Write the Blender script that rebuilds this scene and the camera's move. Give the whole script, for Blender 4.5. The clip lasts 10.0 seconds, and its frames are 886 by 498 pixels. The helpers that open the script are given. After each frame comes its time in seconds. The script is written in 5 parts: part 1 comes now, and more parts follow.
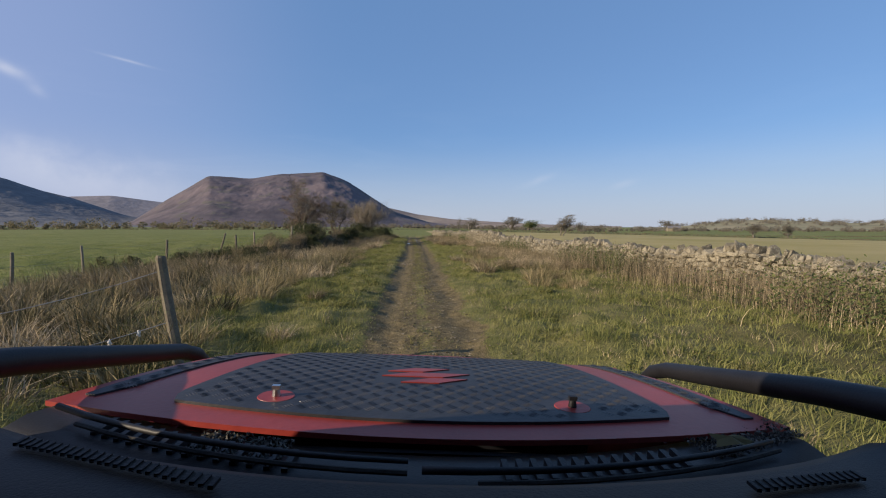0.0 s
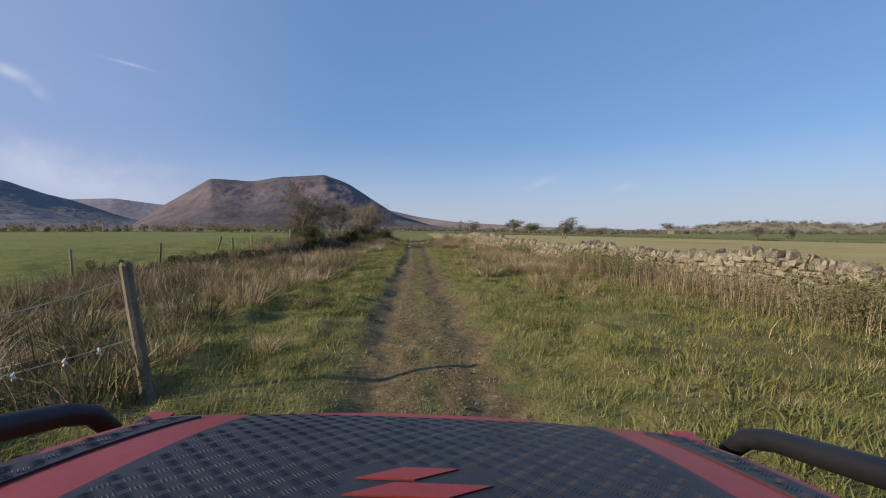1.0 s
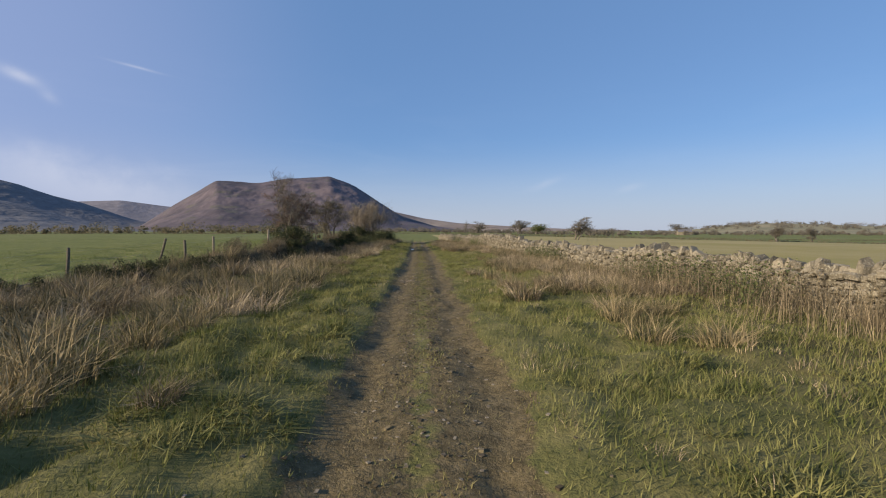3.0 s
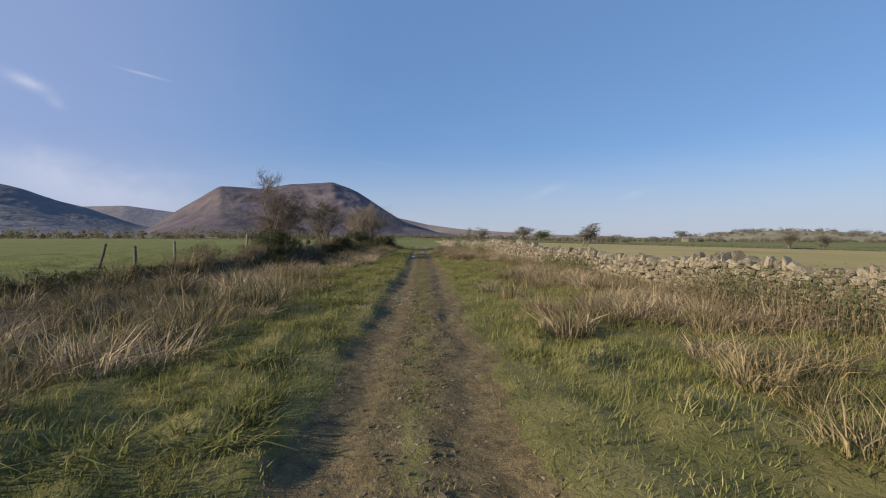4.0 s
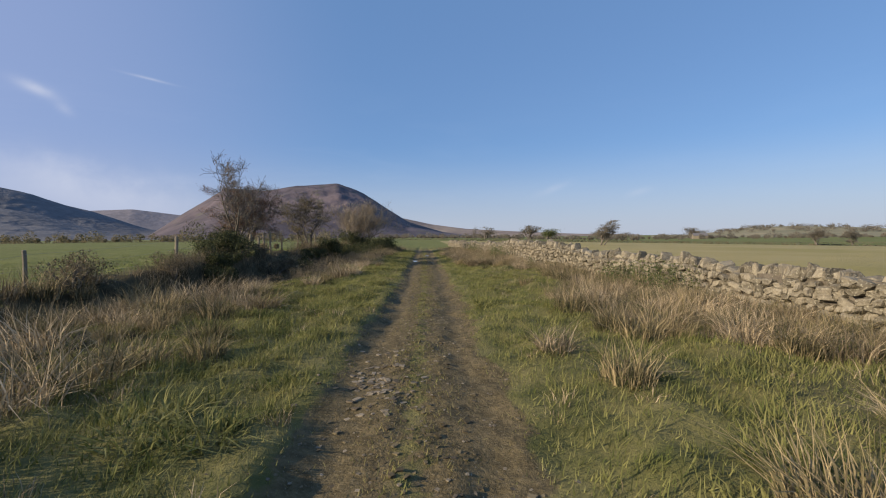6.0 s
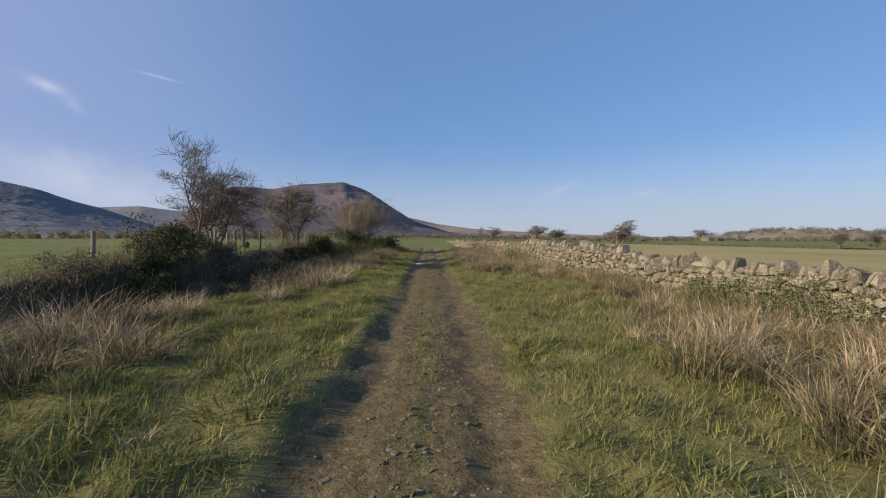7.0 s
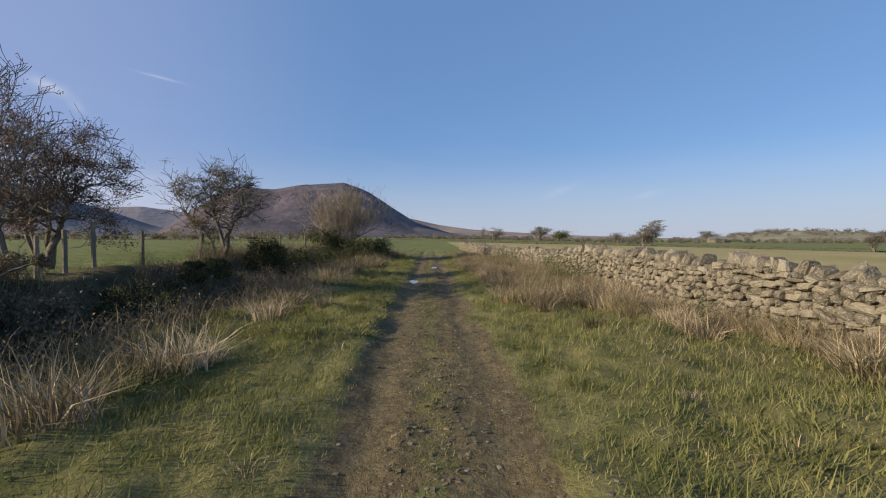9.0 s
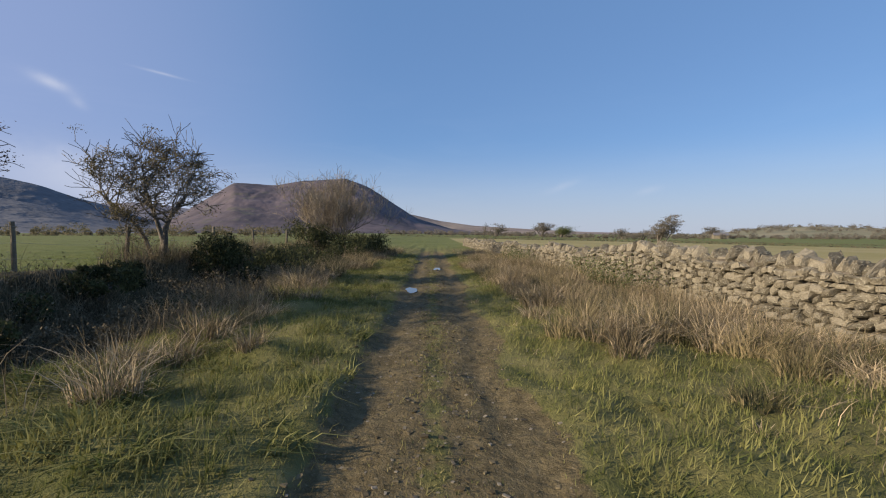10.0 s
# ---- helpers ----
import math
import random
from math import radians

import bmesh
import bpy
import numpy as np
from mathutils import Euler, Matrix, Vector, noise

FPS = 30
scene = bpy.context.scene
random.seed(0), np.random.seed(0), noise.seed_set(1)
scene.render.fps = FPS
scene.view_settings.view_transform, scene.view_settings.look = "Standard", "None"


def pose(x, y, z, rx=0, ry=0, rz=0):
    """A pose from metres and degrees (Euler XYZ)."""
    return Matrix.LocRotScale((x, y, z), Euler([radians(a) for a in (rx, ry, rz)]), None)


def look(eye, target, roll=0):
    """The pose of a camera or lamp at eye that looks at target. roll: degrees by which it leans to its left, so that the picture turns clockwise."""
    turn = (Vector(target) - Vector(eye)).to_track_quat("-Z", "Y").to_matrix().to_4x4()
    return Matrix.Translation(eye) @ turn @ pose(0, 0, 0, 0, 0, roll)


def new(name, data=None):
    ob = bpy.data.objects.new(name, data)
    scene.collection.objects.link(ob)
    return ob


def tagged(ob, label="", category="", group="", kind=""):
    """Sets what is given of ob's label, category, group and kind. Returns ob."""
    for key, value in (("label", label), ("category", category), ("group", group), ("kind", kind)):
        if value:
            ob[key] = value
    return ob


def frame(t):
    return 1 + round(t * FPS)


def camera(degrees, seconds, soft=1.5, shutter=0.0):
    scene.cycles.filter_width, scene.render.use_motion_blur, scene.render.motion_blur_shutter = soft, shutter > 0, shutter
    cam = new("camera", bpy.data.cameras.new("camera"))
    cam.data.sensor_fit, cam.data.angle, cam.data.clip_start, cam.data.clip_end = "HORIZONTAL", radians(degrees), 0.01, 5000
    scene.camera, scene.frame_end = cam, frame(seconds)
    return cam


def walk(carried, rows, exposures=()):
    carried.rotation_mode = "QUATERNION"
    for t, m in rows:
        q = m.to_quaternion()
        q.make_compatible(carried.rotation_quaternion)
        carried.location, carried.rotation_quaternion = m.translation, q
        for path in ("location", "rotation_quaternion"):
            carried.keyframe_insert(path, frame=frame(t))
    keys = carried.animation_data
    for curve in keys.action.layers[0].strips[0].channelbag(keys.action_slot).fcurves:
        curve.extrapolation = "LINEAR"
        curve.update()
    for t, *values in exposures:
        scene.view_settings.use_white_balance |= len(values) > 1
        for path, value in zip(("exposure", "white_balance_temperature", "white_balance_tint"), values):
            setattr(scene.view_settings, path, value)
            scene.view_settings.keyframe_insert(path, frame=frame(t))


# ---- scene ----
cam = camera(91.0, 10.0, soft=1.1)
PATH = [
    (0, (0.258, -0.495, 1.413), (0.385, 1.498, 1.311), 0.0),
    (0.5, (0.274, -0.376, 1.412), (0.398, 1.618, 1.313), 0.0),
    (1, (0.281, -0.033, 1.419), (0.403, 1.961, 1.329), 0.0),
    (1.5, (0.242, 0.634, 1.418), (0.357, 2.629, 1.325), 0.0),
    (2, (0.234, 1.635, 1.404), (0.337, 3.63, 1.301), -0.1),
    (2.5, (0.273, 2.874, 1.399), (0.376, 4.869, 1.303), 0.0),
    (3.8, (0.451, 6.48, 1.307), (0.536, 8.477, 1.246), -0.1),
    (4, (0.423, 6.988, 1.32), (0.51, 8.986, 1.264), 0.1),
    (4.5, (0.451, 8.315, 1.321), (0.522, 10.313, 1.267), -0.4),
    (5, (0.448, 9.584, 1.335), (0.517, 11.582, 1.281), -0.1),
    (5.5, (0.493, 10.932, 1.346), (0.553, 12.93, 1.29), -0.4),
    (5.7, (0.509, 11.517, 1.368), (0.572, 13.515, 1.311), -0.6),
    (6.8, (0.474, 15.08, 1.27), (0.521, 17.078, 1.215), -0.1),
    (7, (0.48, 15.869, 1.309), (0.518, 17.868, 1.251), -0.0),
    (7.5, (0.482, 17.783, 1.383), (0.512, 19.783, 1.362), -0.1),
    (8, (0.43, 19.721, 1.419), (0.462, 21.72, 1.393), -0.1),
    (8.5, (0.372, 21.562, 1.425), (0.393, 23.562, 1.377), 0.1),
    (9, (0.373, 23.411, 1.403), (0.407, 25.41, 1.349), 0.1),
    (9.5, (0.378, 25.172, 1.378), (0.405, 27.171, 1.301), 0.2),
    (10, (0.309, 26.794, 1.361), (0.336, 28.793, 1.289), 0.1),
]
walk(cam, [(t, look(eye, target, roll)) for t, eye, target, roll in PATH], [(0, 0.42, 6450, 10), (10, 0.42, 6450, 10)])

# ---- world, sun ----
SUN_EL, SUN_TO = radians(21), Vector((0.94, 0.34, 0))       # the way along which shadows fall
SUN_TO.normalize()
world = bpy.data.worlds.new("sky")
scene.world = world
world.use_nodes = True
wn = world.node_tree
wn.nodes.clear()


def wnode(kind, **kw):
    n = wn.nodes.new(kind)
    for k, v in kw.items():
        n.inputs[k].default_value = v
    return n


sky = wn.nodes.new("ShaderNodeTexSky")
sky.sky_type, sky.sun_disc, sky.sun_elevation = "NISHITA", False, SUN_EL
sky.sun_rotation = math.atan2(-SUN_TO.x, -SUN_TO.y) % (2 * math.pi)
sky.altitude, sky.air_density, sky.dust_density, sky.ozone_density = 0, 0.85, 0.25, 3.0
# thin cirrus streaks, drawn out along the ground
tc = wn.nodes.new("ShaderNodeTexCoord")
mp = wn.nodes.new("ShaderNodeMapping")
mp.inputs["Rotation"].default_value = (0, radians(16), radians(20))
mp.inputs["Scale"].default_value = (2.2, 2.2, 14)
n1 = wnode("ShaderNodeTexNoise", Scale=1.3, Detail=6, Roughness=0.6, Distortion=0.5)
r1 = wn.nodes.new("ShaderNodeValToRGB")
r1.color_ramp.elements[0].position, r1.color_ramp.elements[1].position = 0.5, 0.84
sep = wn.nodes.new("ShaderNodeSeparateXYZ")
low = wn.nodes.new("ShaderNodeMapRange")
low.inputs["From Min"].default_value, low.inputs["From Max"].default_value = 0.34, 0.04
low.inputs["To Min"].default_value, low.inputs["To Max"].default_value = 0.0, 0.2
west = wn.nodes.new("ShaderNodeMapRange")
west.inputs["From Min"].default_value, west.inputs["From Max"].default_value = 0.15, -0.7
west.inputs["To Min"].default_value, west.inputs["To Max"].default_value = 0.25, 1.0
mul = wn.nodes.new("ShaderNodeMath")
mul.operation = "MULTIPLY"
mul2 = wn.nodes.new("ShaderNodeMath")
mul2.operation = "MULTIPLY"
mixc = wn.nodes.new("ShaderNodeMixRGB")
mixc.inputs["Color2"].default_value = (6.0, 6.4, 7.2, 1)
bg = wnode("ShaderNodeBackground", Strength=0.115)
wout = wn.nodes.new("ShaderNodeOutputWorld")
L = wn.links.new
L(tc.outputs["Generated"], mp.inputs["Vector"])
L(mp.outputs["Vector"], n1.inputs["Vector"])
L(n1.outputs["Fac"], r1.inputs["Fac"])
L(tc.outputs["Generated"], sep.inputs["Vector"])
L(sep.outputs["Z"], low.inputs["Value"])
L(sep.outputs["X"], west.inputs["Value"])
L(r1.outputs["Color"], mul.inputs[0])
L(low.outputs["Result"], mul.inputs[1])
L(mul.outputs["Value"], mul2.inputs[0])
L(west.outputs["Result"], mul2.inputs[1])
L(mul2.outputs["Value"], mixc.inputs["Fac"])
veil = wn.nodes.new("ShaderNodeMixRGB")            # thin even high haze
veil.inputs["Fac"].default_value, veil.inputs["Color2"].default_value = 0.64, (1.0, 1.95, 3.85, 1)
L(sky.outputs["Color"], veil.inputs["Color1"])
L(veil.outputs["Color"], mixc.inputs["Color1"])
hz = wn.nodes.new("ShaderNodeMapRange")             # pale lavender haze that thickens to the horizon
hz.interpolation_type = "SMOOTHSTEP"
hz.inputs["From Min"].default_value, hz.inputs["From Max"].default_value = 0.21, -0.03
hz.inputs["To Min"].default_value, hz.inputs["To Max"].default_value = 0.0, 0.85
haze = wn.nodes.new("ShaderNodeMixRGB")
haze.inputs["Color2"].default_value = (3.2, 3.45, 4.1, 1)
L(sep.outputs["Z"], hz.inputs["Value"])
L(hz.outputs["Result"], haze.inputs["Fac"])
L(mixc.outputs["Color"], haze.inputs["Color1"])
glow = wn.nodes.new("ShaderNodeMapRange")           # the sky is milkier towards the sun
glow.interpolation_type = "SMOOTHSTEP"
glow.inputs["From Min"].default_value, glow.inputs["From Max"].default_value = -0.1, -0.75
glow.inputs["To Min"].default_value, glow.inputs["To Max"].default_value = 0.0, 0.6
milky = wn.nodes.new("ShaderNodeMixRGB")
milky.inputs["Color2"].default_value = (2.3, 2.65, 4.2, 1)
L(sep.outputs["X"], glow.inputs["Value"])
L(glow.outputs["Result"], milky.inputs["Fac"])
L(haze.outputs["Color"], milky.inputs["Color1"])
last = milky.outputs["Color"]


def wmath(op, a, b=None):
    n = wn.nodes.new("ShaderNodeMath")
    n.operation = op
    for i, v in enumerate((a, b)):
        if isinstance(v, (int, float)):
            n.inputs[i].default_value = v
        elif v is not None:
            L(v, n.inputs[i])
    return n.outputs[0]


def wdot(vec, axis):
    n = wn.nodes.new("ShaderNodeVectorMath")
    n.operation = "DOT_PRODUCT"
    n.inputs[1].default_value = axis
    L(vec, n.inputs[0])
    return n.outputs["Value"]


def wisp(centre, along, half, width, strength, ragged_by=0.5):
    """A wisp of cloud or a vapour trail, about a direction of the sky, blended over what is there."""
    global last
    c, u = Vector(centre), Vector(along)
    v = c.cross(u).normalized()
    sub = wn.nodes.new("ShaderNodeVectorMath")
    sub.operation = "SUBTRACT"
    sub.inputs[1].default_value = c
    L(tc.outputs["Generated"], sub.inputs[0])
    tear = wmath("MULTIPLY", wmath("SUBTRACT", n2.outputs["Fac"], 0.5), ragged_by * width * 4)
    a = wmath("POWER", wmath("DIVIDE", wdot(sub.outputs["Vector"], u), half), 2.0)
    b = wmath("POWER", wmath("ABSOLUTE", wmath("DIVIDE", wmath("ADD", wdot(sub.outputs["Vector"], v), tear), width)), 2.0)
    m = wmath("EXPONENT", wmath("MULTIPLY", wmath("ADD", a, b), -1.0))
    front = wmath("GREATER_THAN", wdot(tc.outputs["Generated"], c), 0.5)
    m = wmath("MULTIPLY", wmath("MULTIPLY", m, front), wmath("MULTIPLY", n2.outputs["Fac"], strength * 2))
    mx = wn.nodes.new("ShaderNodeMixRGB")
    mx.inputs["Color2"].default_value = (4.6, 4.75, 5.4, 1)
    L(m, mx.inputs["Fac"])
    L(last, mx.inputs["Color1"])
    last = mx.outputs["Color"]


n2 = wnode("ShaderNodeTexNoise", Scale=9, Detail=5, Roughness=0.6)
L(tc.outputs["Generated"], n2.inputs["Vector"])
wisp((-0.633, 0.733, 0.248), (0.672, 0.68, -0.293), 0.024, 0.0080, 0.60)
wisp((-0.611, 0.759, 0.224), (0.535, 0.604, -0.591), 0.013, 0.0080, 0.25)
wisp((-0.502, 0.814, 0.291), (0.833, 0.546, -0.089), 0.031, 0.0022, 0.30)
wisp((-0.588, 0.79, 0.079), (0.781, 0.599, -0.175), 0.155, 0.0450, 0.40)
wisp((0.272, 0.956, 0.103), (0.895, -0.291, 0.338), 0.032, 0.0070, 0.18)
wisp((0.436, 0.895, 0.089), (0.863, -0.444, 0.241), 0.025, 0.0070, 0.14)
L(last, bg.inputs["Color"])
L(bg.outputs["Background"], wout.inputs["Surface"])

sun_data = bpy.data.lights.new("sun", "SUN")
sun_data.energy, sun_data.angle, sun_data.color = 5.0, radians(0.53), (1.0, 0.82, 0.6)
sun = new("sun", sun_data)
sun.matrix_world = look((0, 0, 60), Vector((0, 0, 60)) + SUN_TO * math.cos(SUN_EL) - Vector((0, 0, math.sin(SUN_EL))))


# ---- materials ----
def mat(name, a, b, rough=0.85, scale=6.0, fine=60.0, c=None, metal=0.0, bump=0.4, dist=0.01, island=0.0, obj_random=0.0, mid=0.5, spread=0.18, spec=0.3, trans=0.0, contrast=0.35):
    """A surface that wanders between colours a and b (and c in fine flecks), with grain and fine relief."""
    m = bpy.data.materials.new(name)
    m.use_nodes = True
    t = m.node_tree
    p = t.nodes["Principled BSDF"]
    p.inputs["Roughness"].default_value, p.inputs["Metallic"].default_value = rough, metal
    p.inputs["Specular IOR Level"].default_value = spec
    co = t.nodes.new("ShaderNodeTexCoord")
    n = t.nodes.new("ShaderNodeTexNoise")
    n.inputs["Scale"].default_value, n.inputs["Detail"].default_value, n.inputs["Roughness"].default_value = scale, 5, 0.6
    f = t.nodes.new("ShaderNodeTexNoise")
    f.inputs["Scale"].default_value, f.inputs["Detail"].default_value = fine, 4
    r = t.nodes.new("ShaderNodeMapRange")
    r.inputs["From Min"].default_value, r.inputs["From Max"].default_value = mid - spread, mid + spread
    mx = t.nodes.new("ShaderNodeMixRGB")
    mx.inputs["Color1"].default_value, mx.inputs["Color2"].default_value = (*a, 1), (*b, 1)
    t.links.new(co.outputs["Object"], n.inputs["Vector"])
    t.links.new(co.outputs["Object"], f.inputs["Vector"])
    fac = n.outputs["Fac"]
    for amount, kind, sock in ((island, "ShaderNodeNewGeometry", "Random Per Island"), (obj_random, "ShaderNodeObjectInfo", "Random")):
        if amount:
            g = t.nodes.new(kind)
            mm = t.nodes.new("ShaderNodeMath")
            mm.operation = "MULTIPLY_ADD"
            mm.inputs[1].default_value, mm.inputs[2].default_value = amount, -amount / 2
            ad = t.nodes.new("ShaderNodeMath")
            t.links.new(g.outputs[sock], mm.inputs[0])
            t.links.new(fac, ad.inputs[0])
            t.links.new(mm.outputs[0], ad.inputs[1])
            fac = ad.outputs[0]
    t.links.new(fac, r.inputs["Value"])
    t.links.new(r.outputs["Result"], mx.inputs["Fac"])
    col = mx.outputs["Color"]
    if c:
        r2 = t.nodes.new("ShaderNodeMapRange")
        r2.inputs["From Min"].default_value, r2.inputs["From Max"].default_value = 0.56, 0.68
        m2 = t.nodes.new("ShaderNodeMixRGB")
        m2.inputs["Color2"].default_value = (*c, 1)
        t.links.new(f.outputs["Fac"], r2.inputs["Value"])
        t.links.new(r2.outputs["Result"], m2.inputs["Fac"])
        t.links.new(col, m2.inputs["Color1"])
        col = m2.outputs["Color"]
    hv = t.nodes.new("ShaderNodeMapRange")
    hv.inputs["To Min"].default_value, hv.inputs["To Max"].default_value = 1 - contrast, 1 + contrast
    vm = t.nodes.new("ShaderNodeVectorMath")
    vm.operation = "MULTIPLY"
    t.links.new(f.outputs["Fac"], hv.inputs["Value"])
    t.links.new(col, vm.inputs[0])
    t.links.new(hv.outputs["Result"], vm.inputs[1])
    t.links.new(vm.outputs["Vector"], p.inputs["Base Color"])
    if bump:
        bp = t.nodes.new("ShaderNodeBump")
        bp.inputs["Strength"].default_value, bp.inputs["Distance"].default_value = bump, dist
        t.links.new(f.outputs["Fac"], bp.inputs["Height"])
        t.links.new(bp.outputs["Normal"], p.inputs["Normal"])
    if trans:
        out = t.nodes["Material Output"]
        tr = t.nodes.new("ShaderNodeBsdfTranslucent")
        ms = t.nodes.new("ShaderNodeMixShader")
        ms.inputs["Fac"].default_value = trans
        t.links.new(vm.outputs["Vector"], tr.inputs["Color"])
        t.links.new(p.outputs["BSDF"], ms.inputs[1])
        t.links.new(tr.outputs["BSDF"], ms.inputs[2])
        t.links.new(ms.outputs["Shader"], out.inputs["Surface"])
    return m


M_GRASS = mat("turf_blades", (0.092, 0.112, 0.028), (0.275, 0.262, 0.095), scale=3.2, fine=9, island=0.3, bump=0, trans=0.3, contrast=0.5)
M_FIELD = mat("pasture_blades", (0.10, 0.135, 0.03), (0.2, 0.22, 0.075), scale=0.7, fine=9, island=0.5, bump=0, trans=0.3)
M_STRAW = mat("dry_grass", (0.16, 0.128, 0.075), (0.52, 0.42, 0.27), scale=2.2, fine=20, island=0.45, obj_random=0.35, spread=0.15, bump=0, trans=0.14)
M_RUSH = mat("rushes", (0.075, 0.072, 0.032), (0.33, 0.265, 0.145), scale=2.2, fine=20, island=0.4, obj_random=0.35, spread=0.15, bump=0, trans=0.12)
M_BRACKEN = mat("dead_stalks", (0.1, 0.084, 0.05), (0.26, 0.21, 0.13), scale=2, fine=20, island=0.6, bump=0, trans=0.15)
M_WORN = mat("worn_grass", (0.1, 0.1, 0.034), (0.23, 0.205, 0.085), scale=3, fine=14, island=0.5, bump=0, trans=0.2)
M_CLOD = mat("soil_clod", (0.075, 0.058, 0.03), (0.17, 0.138, 0.078), scale=6, fine=40, island=0.6)
M_HEDGE = mat("far_hedge_leaf", (0.13, 0.125, 0.075), (0.24, 0.2, 0.12), scale=0.1, fine=1.5, island=0.3, bump=0, trans=0.4)
M_NETTLE = mat("nettle_leaf", (0.05, 0.075, 0.024), (0.14, 0.15, 0.055), scale=3, fine=30, island=0.5, bump=0, trans=0.25)
M_GORSE = mat("gorse_leaf", (0.024, 0.034, 0.014), (0.095, 0.1, 0.038), scale=2.2, fine=30, island=0.5, bump=0, trans=0.15)
M_RUST = mat("autumn_leaf", (0.08, 0.055, 0.038), (0.22, 0.135, 0.085), scale=3, fine=30, island=0.6, bump=0, trans=0.35)
M_OLIVE = mat("olive_leaf", (0.075, 0.07, 0.032), (0.18, 0.145, 0.065), scale=3, fine=30, island=0.6, bump=0, trans=0.3)
# pale greyish leaf: the haze of distance is put into its colour
M_FARLEAF = mat("hazed_far_leaf", (0.14, 0.132, 0.105), (0.27, 0.235, 0.18), scale=0.04, fine=0.8, island=0.12, bump=0, trans=0.45, contrast=0.2)
M_BARK = mat("bark", (0.075, 0.064, 0.052), (0.19, 0.165, 0.135), scale=8, fine=60, bump=0.6, c=(0.22, 0.215, 0.17))
M_TWIG = mat("pale_twig", (0.22, 0.18, 0.125), (0.38, 0.315, 0.225), scale=8, fine=60, bump=0.2)
M_POST = mat("weathered_wood", (0.12, 0.1, 0.072), (0.25, 0.215, 0.16), scale=5, fine=70, bump=0.8, obj_random=0.4, c=(0.16, 0.17, 0.09))
M_WIRE = mat("galvanised_wire", (0.2, 0.2, 0.19), (0.34, 0.34, 0.32), rough=0.6, metal=0.6, bump=0)
M_STONE = mat("limestone", (0.125, 0.11, 0.078), (0.27, 0.238, 0.172), scale=6, fine=30, c=(0.29, 0.27, 0.2), bump=1.0, dist=0.03, island=0.5)
M_STONE_P = mat("limestone_piece", (0.125, 0.11, 0.078), (0.27, 0.238, 0.172), scale=2.5, fine=7, c=(0.29, 0.27, 0.2), bump=1.0, dist=0.03, obj_random=0.5)
M_CORE = mat("wall_core", (0.07, 0.06, 0.045), (0.15, 0.13, 0.1), scale=8, fine=50)
M_GRAVEL = mat("gravel", (0.09, 0.073, 0.047), (0.26, 0.222, 0.16), scale=8, fine=60, island=0.6)
M_PAINT = mat("red_paint", (0.22, 0.027, 0.021), (0.29, 0.042, 0.032), rough=0.42, scale=3, fine=90, bump=0.05, spec=0.4, contrast=0.2)
M_PLATE = mat("black_chequer_plate", (0.016, 0.017, 0.021), (0.036, 0.037, 0.041), rough=0.5, scale=6, fine=80, bump=0.1, spec=0.35)
M_TREAD = mat("worn_tread", (0.018, 0.019, 0.023), (0.045, 0.046, 0.05), rough=0.45, scale=9, fine=120, bump=0.1, spec=0.4)
M_PLASTIC = mat("black_plastic", (0.006, 0.006, 0.008), (0.013, 0.013, 0.016), rough=0.55, scale=6, fine=200, bump=0.3, dist=0.002, spec=0.35)
M_DASH = mat("dashboard_plastic", (0.007, 0.007, 0.01), (0.013, 0.013, 0.017), rough=0.6, scale=5, fine=260, bump=0.5, dist=0.002, spec=0.28)
M_RUBBER = mat("tyre_rubber", (0.015, 0.015, 0.015), (0.04, 0.038, 0.034), rough=0.8, scale=8, fine=60)
M_METAL = mat("bright_metal", (0.6, 0.6, 0.6), (0.75, 0.75, 0.74), rough=0.3, metal=1.0, bump=0)


def water_material():
    m = bpy.data.materials.new("puddle_water")
    m.use_nodes = True
    p = m.node_tree.nodes["Principled BSDF"]
    p.inputs["Base Color"].default_value = (0.05, 0.042, 0.03, 1)
    p.inputs["Roughness"].default_value = 0.03
    p.inputs["Specular IOR Level"].default_value = 0.6
    return m


M_WATER = water_material()


def track_mid(y):
    """Where the track's middle runs."""
    return 0.36 + 0.12 * np.clip((8 - y) / 8, 0, 1.5) - 0.2 * np.clip((y - 26) / 14, 0, 3)


